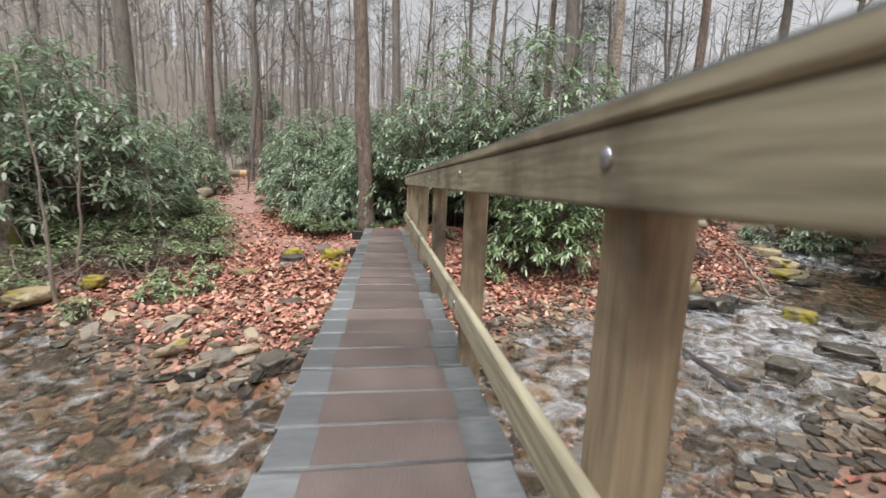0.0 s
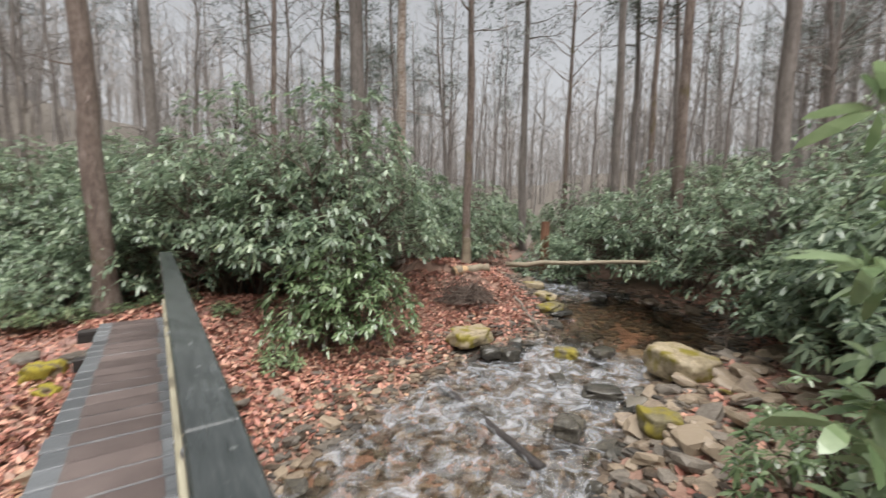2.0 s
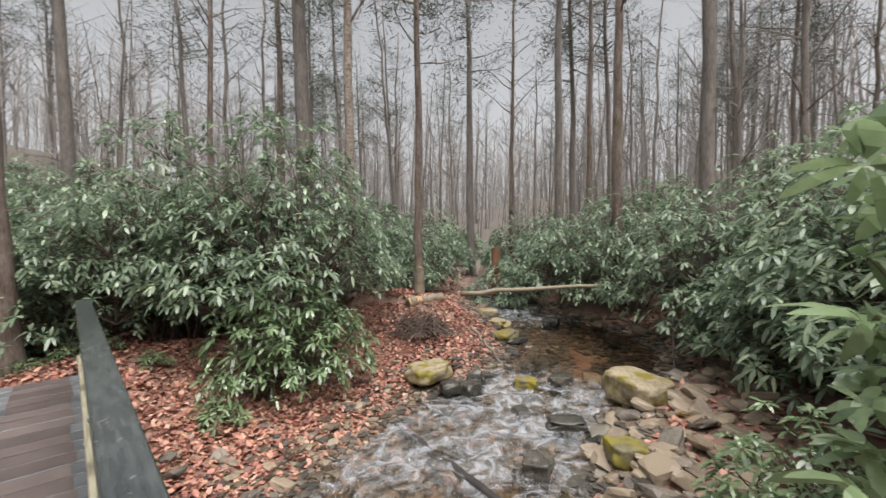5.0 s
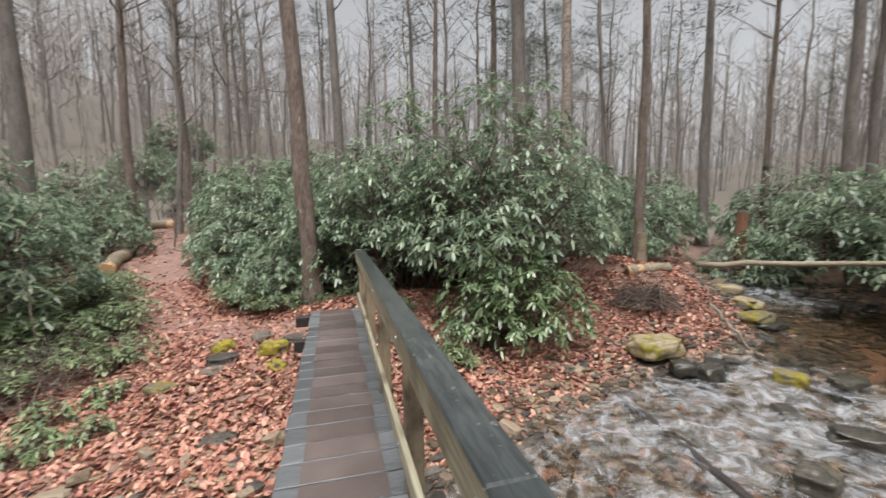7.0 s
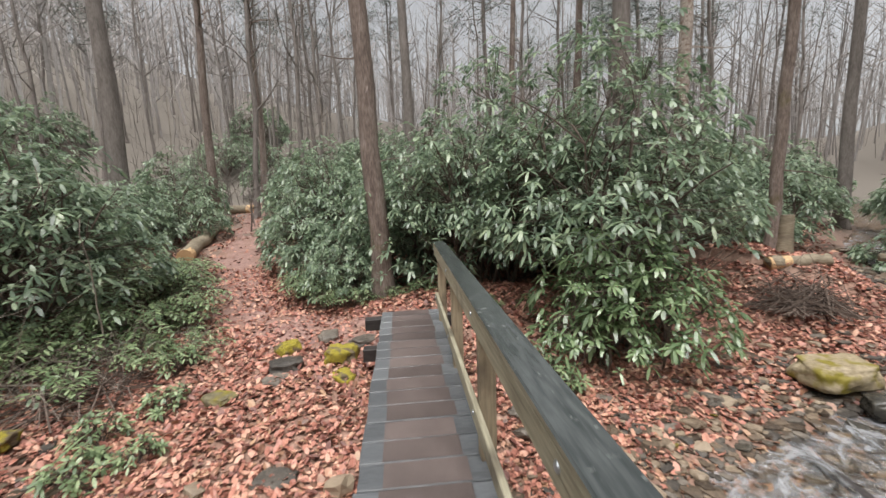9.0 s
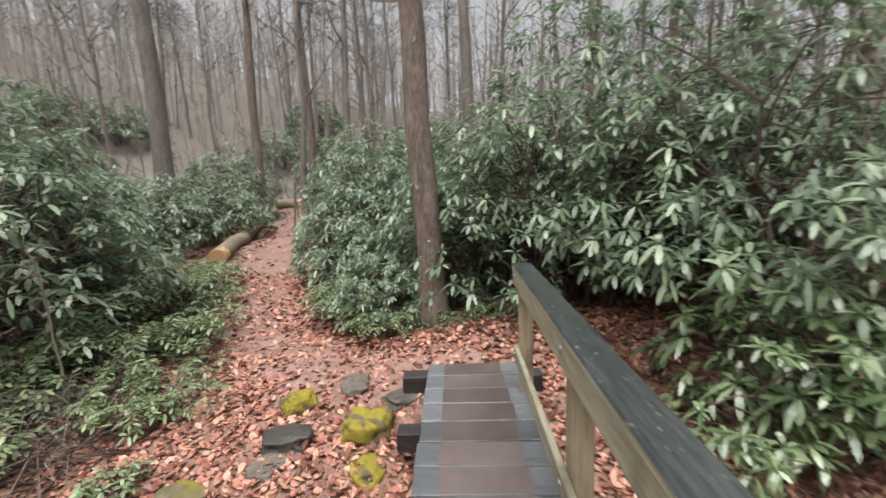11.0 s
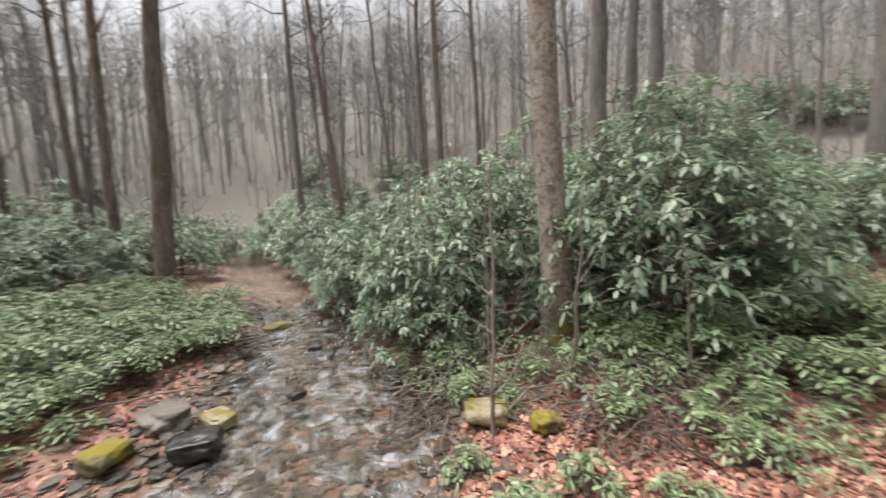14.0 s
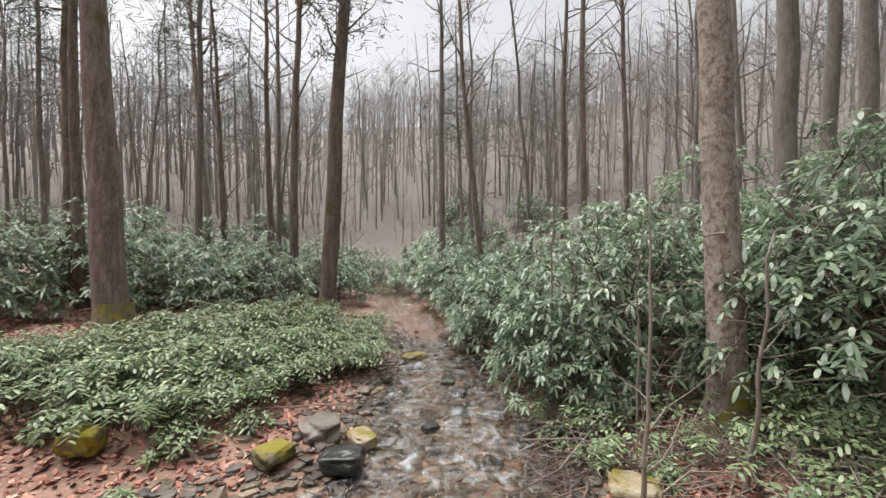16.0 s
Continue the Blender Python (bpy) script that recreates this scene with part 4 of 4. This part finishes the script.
# boulders that can be told apart: x, y, top, three sizes, material, label
BOULDERS = [
    (5.1, 10.0, -0.55, 0.85, 0.6, 0.5, TAN_STONE, "mossy tan boulder on the leafy creek bank"),
    (6.75, 6.95, -0.4, 1.05, 0.8, 0.7, TAN_STONE, "large tan block of stone beside the creek"),
    (4.95, 6.35, -0.62, 0.48, 0.42, 0.46, MOSS, "yellow mossy stone among creek rocks"),
    (4.3, 7.1, -0.86, 0.42, 0.34, 0.3, WET_STONE, "dark wet rounded stone in the creek"),
    (5.4, 9.3, -0.8, 0.42, 0.34, 0.36, WET_STONE, "dark wet stone at the water's edge"),
    (5.15, 9.5, -0.78, 0.36, 0.3, 0.36, WET_STONE, "dark wet stone at the water's edge"),
    (5.7, 9.45, -0.82, 0.4, 0.3, 0.3, WET_STONE, "dark wet stone at the water's edge"),
    (6.4, 8.8, -0.84, 0.42, 0.34, 0.3, MOSS, "mossy stone standing in the creek"),
    (7.05, 8.5, -0.88, 0.55, 0.36, 0.26, WET_STONE, "dark wet flat stone in the creek"),
    (5.45, 8.2, -0.95, 0.36, 0.26, 0.22, WET_STONE, "dark wet stone in the creek"),
    (5.5, 7.45, -0.88, 0.6, 0.32, 0.26, WET_STONE, "dark wet flat stone in the creek"),
    (8.4, 10.9, -0.62, 0.8, 0.45, 0.35, MOSS, "mossy ledge stone in the cascade"),
    (8.9, 11.6, -0.5, 0.7, 0.45, 0.35, TAN_STONE, "mossy ledge stone in the cascade"),
    (9.6, 12.6, -0.42, 0.6, 0.45, 0.35, TAN_STONE, "mossy ledge stone in the cascade"),
    (11.2, 12.0, -0.45, 0.5, 0.4, 0.35, WET_STONE, "dark wet stone in the cascade"),
    (10.6, 11.0, -0.6, 0.5, 0.4, 0.35, WET_STONE, "dark wet stone in the cascade"),
    (-1.0, 11.2, -0.38, 0.44, 0.4, 0.4, BRIGHT_MOSS, "bright yellow mossy rock on fallen leaves"),
    (-0.9, 10.75, -0.55, 0.36, 0.3, 0.34, BRIGHT_MOSS, "bright yellow mossy rock on fallen leaves"),
    (-1.85, 11.75, -0.48, 0.28, 0.34, 0.4, BRIGHT_MOSS, "bright yellow mossy rock on fallen leaves"),
    (-1.72, 11.12, -0.5, 0.42, 0.32, 0.3, STONE, "grey bare stone on fallen leaves"),
    (-1.78, 10.85, -0.6, 0.36, 0.34, 0.28, STONE, "grey bare stone on fallen leaves"),
    (-2.35, 10.6, -0.66, 0.42, 0.3, 0.22, MOSS, "low mossy rock on fallen leaves"),
    (-0.75, 11.7, -0.46, 0.4, 0.3, 0.2, STONE, "flat grey stone beside the bridge end"),
    (-1.3, 12.0, -0.46, 0.35, 0.3, 0.2, STONE, "flat grey stone beside the path"),
    (-1.3, 9.2, -0.78, 0.36, 0.3, 0.26, STONE, "brown rounded stone on the bank"),
    (-1.15, 7.6, -0.9, 0.4, 0.32, 0.28, STONE, "pale blocky stone at the water's edge"),
    (-1.75, 7.75, -0.9, 0.4, 0.36, 0.28, STONE, "pale blocky stone at the water's edge"),
    (-8.4, 7.0, -1.04, 0.42, 0.3, 0.2, WET_STONE, "dark wet stone in the creek"),
    (-7.9, 7.3, -1.06, 0.34, 0.26, 0.2, WET_STONE, "dark wet stone in the creek"),
    (-6.3, 7.1, -1.04, 0.26, 0.2, 0.16, WET_STONE, "dark wet stone with a stuck leaf"),
    (-5.5, 5.75, -0.72, 0.6, 0.5, 0.42, STONE, "grey boulder on the creek bank"),
    (-5.0, 6.3, -0.85, 0.5, 0.42, 0.36, WET_STONE, "dark brown wet boulder on the bank"),
    (-4.75, 5.55, -0.74, 0.46, 0.36, 0.3, MOSS, "mossy olive stone on the bank"),
    (-5.6, 6.3, -0.9, 0.5, 0.36, 0.26, TAN_STONE, "mossy flat stone on the bank"),
    (-4.2, 3.5, -0.46, 0.44, 0.4, 0.42, BRIGHT_MOSS, "bright yellow moss-covered boulder"),
    (-4.35, 10.1, -0.66, 0.32, 0.28, 0.26, BRIGHT_MOSS, "small yellow mossy stone among leaves"),
    (-4.8, 9.55, -0.72, 0.5, 0.4, 0.3, TAN_STONE, "mossy root-side stone on the bank"),
    (-9.9, 5.9, -1.02, 0.6, 0.4, 0.25, MOSS, "mossy stone on the gravel bar"),
]
for i, (x, y, top, sx, sy, sz, mat, label) in enumerate(BOULDERS):
    boulder(x, y, top, sx, sy, sz, mat, 40 + i, label, (i * 67) % 180)

COBBLE = [stone_mesh("cobble", 5 + k, 2, 0.6 + 0.07 * (k % 4), 0.3) for k in range(8)]
WET_COBBLE = [me.copy() for me in COBBLE]
for group, mat in ((COBBLE, STONE), (WET_COBBLE, WET_STONE)):
    for me in group:
        me.materials.append(mat)
BROWN_COBBLE = [me.copy() for me in COBBLE]
for me in BROWN_COBBLE:
    me.materials.clear()
    me.materials.append(BROWN_STONE)
TAN_COBBLE = [me.copy() for me in COBBLE[:1]]
for me in TAN_COBBLE:
    me.materials.clear()
    me.materials.append(TAN_STONE)


LOOSE = {"wet": ([], []), "dry": ([], [])}


def scatter_cobbles(x0, x1, y0, y1, count, low, high, edge, seed, single=True):
    """Loose stones on the banks; edge: how far beyond the water's edge they lie; single: each is a thing of its own."""
    random.seed(seed)
    made = 0
    rng = np.random.default_rng(seed)
    xs, ys = rng.uniform(x0, x1, count * 12), rng.uniform(y0, y1, count * 12)
    for x, y, e, lie in zip(xs.tolist(), ys.tolist(), near_creek(xs, ys)[0].tolist(), ground_z(xs, ys).tolist()):
        if not edge[0] < e < edge[1] or (-0.5 < x < 0.45 and y < 2.2):
            continue
        d = low + (high - low) * random.random() ** 2
        wet = e < 0.15
        me = random.choice(WET_COBBLE + BROWN_COBBLE[:3] if wet else COBBLE[:4] + BROWN_COBBLE + TAN_COBBLE)
        place = pose(x, y, lie + 0.1 * d, random.uniform(-25, 25), random.uniform(-25, 25), random.uniform(0, 360))
        size = (d * random.uniform(1.0, 1.6), d * random.uniform(0.7, 1.1), d * random.uniform(0.4, 0.85))
        made += 1
        if single:
            ob = new("cobble", me)
            ob.matrix_basis = place
            ob.scale = size
            tagged(ob, "dark wet loose stone at the creek's edge" if wet else "loose grey-brown stone on the creek bank", "rock", "loose creek stones")
        else:
            pts, faces = LOOSE["wet" if wet else "dry"]
            start = len(pts)
            grow = place @ Matrix.Diagonal((*size, 1))
            pts.extend((grow @ v.co)[:] for v in me.vertices)
            faces.extend(tuple(start + k for k in p.vertices) for p in me.polygons)
        if made == count:
            return


scatter_cobbles(4.0, 9.0, 4.6, 7.4, 96, 0.2, 0.5, (-0.35, 1.7), 1)
scatter_cobbles(-4.5, 0.5, 6.8, 9.2, 64, 0.12, 0.36, (-0.4, 1.6), 2)
scatter_cobbles(0.6, 5.0, 7.5, 10.2, 45, 0.1, 0.28, (-0.4, 1.6), 3)
scatter_cobbles(-11, -3.5, 4.2, 9.5, 45, 0.14, 0.34, (-0.5, 0.7), 4, False)
scatter_cobbles(7.5, 12, 8.0, 15, 34, 0.24, 0.6, (-0.95, 0.4), 5, False)
scatter_cobbles(3, 9, 6, 10, 16, 0.3, 0.5, (-1.3, -0.3), 6)
scatter_cobbles(-13, -2, 4.5, 9.2, 20, 0.24, 0.42, (-1.2, -0.2), 7, False)
scatter_cobbles(0.6, 3.2, 5.6, 8.5, 24, 0.2, 0.42, (-1.2, 0.0), 8)
scatter_cobbles(2.5, 8.5, 5.5, 10, 70, 0.16, 0.42, (-1.2, 0.1), 9, False)
scatter_cobbles(-14, -2, 3.5, 9.2, 75, 0.14, 0.36, (-1.2, 0.1), 10, False)
scatter_cobbles(4.0, 8.6, 4.6, 7.2, 80, 0.18, 0.5, (-0.2, 2.0), 11)
scatter_cobbles(7.5, 13, 9.0, 16, 45, 0.24, 0.6, (-1.0, 0.3), 12, False)
scatter_cobbles(-3.5, -0.5, 5.0, 8.6, 50, 0.14, 0.36, (-1.2, 0.6), 13, False)
for name, mat, label in (("wet", WET_STONE, "dark wet stones lying in the creek"), ("dry", BROWN_STONE, "loose brown stones along the creek banks")):
    tagged(part("loose_stones", LOOSE[name], mat, None), label, "stones", kind="stuff")


def pebbles():
    """Gravel of the creek bed and its banks, past counting."""
    rng = np.random.default_rng(5)
    base = stone_mesh("pebble_shape", 3, 1, 0.6, 0.3)
    shape = np.array([v.co[:] for v in base.vertices])
    faces = np.array([p.vertices[:] for p in base.polygons])
    bpy.data.meshes.remove(base)
    x, y = rng.uniform(-13, 12, 90000), rng.uniform(3, 14, 90000)
    e, level, _ = near_creek(x, y)
    keep = (e < 0.25 + 1.2 * rng.random(len(e)) ** 2) & (e > -1.4)
    x, y = x[keep][:20000], y[keep][:20000]
    z = ground_z(x, y)
    for name, mat, part_of in (("gravel", STONE, slice(0, None, 2)), ("gravel", BROWN_STONE, slice(1, None, 2))):
        px, py, pz = x[part_of], y[part_of], z[part_of]
        n = len(px)
        size = (0.05 + 0.2 * rng.random(n) ** 2.2)[:, None, None]
        a = rng.uniform(0, 6.28, n)
        c, s_ = np.cos(a), np.sin(a)
        turn = np.stack([np.stack([c, -s_, 0 * c], 1), np.stack([s_, c, 0 * c], 1), np.stack([0 * c, 0 * c, 1 + 0 * c], 1)], 1)
        pts = np.einsum("nij,vj->nvi", turn, shape * np.array([1.3, 0.9, 0.75])) * size + np.stack([px, py, pz + 0.01], 1)[:, None, :]
        f = faces[None] + (np.arange(n) * len(shape))[:, None, None]
        ob = part(name, (pts.reshape(-1, 3).tolist(), f.reshape(-1, 3).tolist()), mat, None)
        tagged(ob, "small grey and tan gravel in the creek", "gravel", kind="stuff")


pebbles()


# ---- the footpath ----
def build_path():
    t = np.linspace(0, len(TRAIL) - 1, 150)
    xs, ys = np.interp(t, range(len(TRAIL)), [p[0] for p in TRAIL]), np.interp(t, range(len(TRAIL)), [p[1] for p in TRAIL])
    pts, faces = [], []
    m = 9
    for i in range(len(t)):
        a, b = max(i - 4, 0), min(i + 4, len(t) - 1)
        d = np.array([xs[b] - xs[a], ys[b] - ys[a]])
        d /= np.hypot(*d)
        for k in range(m):
            w = (k / (m - 1) - 0.5) * (1.5 + 0.2 * math.sin(i * 0.3) + 0.12 * math.sin(i * 1.1))
            x, y = xs[i] - d[1] * w, ys[i] + d[0] * w
            pts.append((x, y, 0.014 if 0 < k < m - 1 else -0.03))
    lie = ground_z(np.array([p[0] for p in pts]), np.array([p[1] for p in pts])).tolist()
    pts = [(x, y, z + h) for (x, y, h), z in zip(pts, lie)]
    for i in range(len(t) - 1):
        for k in range(m - 1):
            faces.append((i * m + k, i * m + k + 1, i * m + m + k + 1, i * m + m + k))
    tagged(part("path", (pts, faces), TRODDEN, None, smooth=True), "trodden damp pinkish-brown leaf path through the woods", "path", kind="structure")


build_path()


# ---- fallen leaves ----
def litter(name, mat, count, x0, x1, y0, y1, edge, low, high, seed, label, lift=0.006):
    rng = np.random.default_rng(seed)
    x, y = rng.uniform(x0, x1, count), rng.uniform(y0, y1, count)
    e = near_creek(x, y)[0]
    keep = (e > edge + 0.5 * rng.random(count)) & ((trail_way(x, y) > 0.42) | (rng.random(count) < 0.4))
    x, y = x[keep], y[keep]
    n = len(x)
    z = ground_z(x, y) + lift
    size = low + (high - low) * rng.random(n) ** 1.5
    a, tilt_x, tilt_y = rng.uniform(0, 6.28, n), rng.normal(0, 0.35, n), rng.normal(0, 0.35, n)
    shape = np.array([(-0.5, 0, 0.05), (-0.22, 0.3, 0.16), (0.15, 0.34, 0.14), (0.55, 0, 0.06), (0.15, -0.34, 0.14), (-0.22, -0.3, 0.16), (-0.03, 0, 0.0)])
    px = shape[None, :, 0] * np.cos(a)[:, None] - shape[None, :, 1] * np.sin(a)[:, None]
    py = shape[None, :, 0] * np.sin(a)[:, None] + shape[None, :, 1] * np.cos(a)[:, None]
    pz = shape[None, :, 2] * rng.uniform(-0.6, 1.4, n)[:, None] + px * tilt_x[:, None] + py * tilt_y[:, None]
    pz = pz - pz.min(1, keepdims=True) * 0.7
    pts = np.stack([px, py, pz], 2) * size[:, None, None] + np.stack([x, y, z], 1)[:, None, :]
    tri = np.array([(0, 6, 1), (1, 6, 2), (2, 6, 3), (3, 6, 4), (4, 6, 5), (5, 6, 0)])
    f = tri[None] + (np.arange(n) * 7)[:, None, None]
    tagged(part(name, (pts.reshape(-1, 3).tolist(), f.reshape(-1, 3).tolist()), mat, None), label, "leaves", kind="stuff")


litter("leaf_litter", LITTER, 105000, -8, 8.5, 7, 17, 0.1, 0.035, 0.095, 1, "orange and brown fallen leaves covering the ground", 0.016)
litter("leaf_litter", LITTER, 26000, -16, 16, 14, 30, 0.2, 0.06, 0.15, 2, "orange and brown fallen leaves covering the ground")
litter("leaf_litter", LITTER, 18000, -14, -2, 0, 7, 0.1, 0.04, 0.11, 3, "brown fallen leaves on the far bank")
litter("leaf_litter", LITTER, 14000, 1.5, 13, 1, 10, 0.3, 0.04, 0.12, 4, "brown fallen leaves on the bank")
litter("leaf_litter", LITTER, 9000, -18, -2, -8, 0, 0.1, 0.06, 0.14, 6, "brown fallen leaves under the trees")
litter("wet_leaf", WET_LITTER, 5000, -6, 6, 7, 11, -0.35, 0.05, 0.12, 5, "sodden brown leaves along the water's edge")


# ---- logs, stumps and dead wood ----
def log_between(name, a, b, r0, r1, mat, label, category="log", cut=None, seed=0, sides=14, bend=0.05):
    random.seed(seed)
    a, b = Vector(a), Vector(b)
    ob = thing(name, a, label, category)
    n = 9
    path, radii = [], []
    for k in range(n + 1):
        u = k / n
        path.append((b - a) * u + Vector((random.uniform(-bend, bend), random.uniform(-bend, bend), random.uniform(-bend, bend) + 0.0)) * (0.3 if k in (0, n) else 1))
        radii.append((r0 + (r1 - r0) * u) * random.uniform(0.94, 1.06))
    geo = ([], [])
    tube(geo, path, radii, sides, True, 0.05)
    part("log_body", geo, mat, ob, smooth=True)
    if cut:
        way = (b - a).normalized()
        geo = ([], [])
        tube(geo, [-way * 0.012, way * 0.35], [r0 * 1.04, r0 * 1.03], sides, True, 0.02)
        part("cut_end", geo, cut, ob, "pale freshly sawn end")
    return ob


log_between("fallen_log", (-6.25, 17.9, gz(-6.25, 17.9) + 0.16), (-7.6, 24.6, gz(-7.6, 24.6) + 0.14), 0.21, 0.16, LOG, "pale fallen log lying beside the path", cut=CUT, seed=1)
log_between("fallen_log", (-7.4, 27.2, gz(-7.4, 27.2) + 0.15), (-10.5, 27.8, gz(-10.5, 27.8) + 0.15), 0.22, 0.2, LOG, "sawn log at the path's far end", cut=CUT, seed=2)
log_between("fallen_log", (7.2, 11.3, 0.4), (10.7, 9.3, 0.46), 0.06, 0.045, LOG, "slender fallen log lying across the creek", seed=3, bend=0.03)
log_between("fallen_branch", (6.8, 10.6, -0.22), (6.98, 9.9, -0.95), 0.035, 0.02, TWIG, "pale bare stick leaning into the creek", category="branch", seed=4, sides=6)
log_between("sunken_beam", (3.83, 9.3, -1.08), (3.5, 6.8, -1.07), 0.05, 0.055, SILL, "dark wet beam lying across the creek bed", category="beam", seed=5, sides=6, bend=0.01)
log_between("fallen_branch", (-5.1, 9.15, -0.98), (-4.3, 8.95, -0.95), 0.02, 0.01, STEM, "dark stick lying at the water's edge", category="branch", seed=6, sides=5, bend=0.02)
log_between("fallen_branch", (-5.6, 4.6, -0.7), (-6.6, 6.0, -0.95), 0.018, 0.01, TWIG, "pale bare stick on the bank", category="branch", seed=7, sides=5, bend=0.03)
log_between("fallen_log", (6.6, 12.6, gz(6.6, 12.6) + 0.1), (7.6, 12.4, gz(7.6, 12.4) + 0.14), 0.12, 0.11, LOG, "short sawn log beside a stump", cut=CUT, seed=8)


def stump(x, y, r, h, label, mat, seed):
    random.seed(seed)
    ob = thing("tree_stump", (x, y, gz(x, y)), label, "stump")
    geo = ([], [])
    tube(geo, [(0, 0, -0.2), (0, 0, 0.05), (0.01, 0, 0.2), (0.02, 0.01, h * 0.6), (0.03, 0.01, h)], [r * 1.6, r * 1.3, r * 1.05, r, r * 0.95], 14, False, 0.06)
    part("bark", geo, mat, ob, smooth=True)
    top = ([], [])
    tube(top, [(0.03, 0.01, h - 0.05), (0.03, 0.01, h + 0.012)], [r * 0.9, r * 0.88], 14, True, 0.04)
    part("cut_top", top, mat, ob, "broken weathered top")


stump(7.3, 13.0, 0.12, 0.75, "pale broken stump on the creek bank", LOG, 1)
stump(11.3, 13.7, 0.15, 2.2, "tall broken reddish snag beside the creek", SNAG, 2)


def brush_pile(x, y, radius, height, count, seed, label, mat=STEM):
    random.seed(seed)
    ob = thing("brush_pile", (x, y, gz(x, y)), label, "brush pile")
    for _ in range(count):
        a, d = random.uniform(0, 6.28), radius * math.sqrt(random.random())
        p = Vector((d * math.cos(a), d * math.sin(a), 0))
        b, f = a + random.uniform(1.2, 5.0), radius * math.sqrt(random.random())
        q = Vector((f * math.cos(b), f * math.sin(b), height * random.uniform(0.15, 1.0) * (1.1 - f / radius)))
        mid = p.lerp(q, 0.5) + Vector([random.uniform(-0.15, 0.15) for _ in range(3)])
        r = random.uniform(0.004, 0.014)
        geo = ([], [])
        tube(geo, [p, mid, q], [r, r * 0.8, r * 0.4], 4, False)
        part("twig", geo, mat, ob)


brush_pile(6.2, 11.6, 0.85, 1.0, 240, 1, "heap of tangled dead roots and twigs on the bank")
brush_pile(-6.4, 9.4, 1.3, 1.1, 70, 5, "bare pale dead branches over the creek bank", TWIG)
brush_pile(-4.9, 11.6, 1.2, 0.9, 80, 6, "bare pale dead branches among the scrub", TWIG)
brush_pile(-5.3, 10.3, 1.0, 0.8, 60, 7, "bare pale dead branches beside a large tree", TWIG)
brush_pile(8.9, 8.0, 0.9, 0.5, 90, 2, "tangle of dead twigs under bushes at the pool")
brush_pile(-5.4, 9.0, 0.8, 0.6, 60, 3, "loose dead twigs over the creek bank")
brush_pile(-4.2, 11.0, 0.9, 0.7, 80, 4, "loose dead twigs among the scrub")


def sapling(x, y, h, r, seed, label, count=12, reach=1.3):
    random.seed(seed)
    ob = thing("sapling", (x, y, gz(x, y)), label, "sapling", "bare saplings")
    trunk, twigs = ([], []), ([], [])
    path, radii = trunk_tube(trunk, r, h, (random.uniform(-0.08, 0.08), random.uniform(-0.08, 0.08)), seed, 7, 1.1, 0.03)
    part("trunk", trunk, TWIG, ob, smooth=True)
    limbs(twigs, path, radii, count, 0.12, reach, seed, 0.25)
    part("twig", twigs, TWIG, ob, "thin bare twigs", kind="stuff")


sapling(-4.5, 9.55, 3.2, 0.028, 1, "thin bare sapling with spreading twigs on the bank", 16, 1.6)
sapling(-4.95, 10.6, 2.6, 0.03, 2, "thin pale sapling beside a large tree", 14, 1.4)
sapling(-6.0, 9.9, 3.0, 0.02, 3, "thin bare sapling among rhododendrons", 12, 1.5)
sapling(-4.3, 11.8, 2.2, 0.016, 4, "thin bare sapling in the scrub", 12, 1.2)
sapling(-6.9, 8.8, 4.2, 0.025, 5, "tall bare sapling leaning over the creek", 12, 1.6)
sapling(8.6, 7.0, 1.6, 0.02, 6, "bare stick sapling beside the pool", 8, 0.8)
sapling(-3.6, 8.9, 1.0, 0.01, 7, "bare twig standing in leaves", 8, 0.6)
random.seed(4)
for k in range(60):
    a, d = random.uniform(0.2, 5.6), random.uniform(12, 26)
    x, y = d * math.cos(a), 7 + d * math.sin(a)
    if float(near_creek([x], [y])[0][0]) > 1.2:
        sapling(x, y, random.uniform(3, 7), random.uniform(0.02, 0.045), 20 + k, "thin bare sapling standing in the woods", 9, 1.5)


def hanging_bush():
    """The rhododendron close to the bridge: every whorl of leaves is a part of its own."""
    random.seed(8)
    base = Vector((2.95, 3.4, gz(2.95, 3.4)))
    ob = thing("rhododendron", base, "near rhododendron with large glossy drooping leaves beside the bridge", "shrub", "rhododendron thicket")
    shapes = []
    for k in range(5):
        geo = ([], [])
        rosette(geo, Vector((0, 0, 0)), Vector((0.2, 0, 1)), 6 + k % 3, 0.19, 0.058, 0.55)
        shapes.append(geo)
    meshes = []
    stems = ([], [])
    for k in range(290):
        u = random.random()
        at = Vector((random.gauss(0.05, 0.42), max(-0.9, min(0.95, random.gauss(0.35, 0.5))), 0.15 + 2.6 * u))
        at.x -= 0.3 * math.sin(u * 3.1)
        if k < 5:
            w = part("leaf_whorl", shapes[k], FRESH, ob)
            meshes.append(w.data)
        else:
            w = new("leaf_whorl", meshes[k % 5])
            w.parent = ob
        w.location = at
        w.rotation_euler = (random.uniform(-0.7, 0.7), random.uniform(-0.7, 0.7), random.uniform(0, 6.28))
        w.scale = [random.uniform(0.75, 1.15)] * 3
        if k % 5 == 0:
            foot = Vector((random.uniform(-0.25, 0.35), random.uniform(-0.25, 0.25), 0))
            mid = foot.lerp(at, 0.5) + Vector((random.uniform(-0.15, 0.15), random.uniform(-0.15, 0.15), 0.15))
            tube(stems, [foot, mid, at], [0.016, 0.01, 0.004], 5, False)
    part("stem", stems, STEM, ob, "thin crooked brown stems", kind="stuff")


hanging_bush()
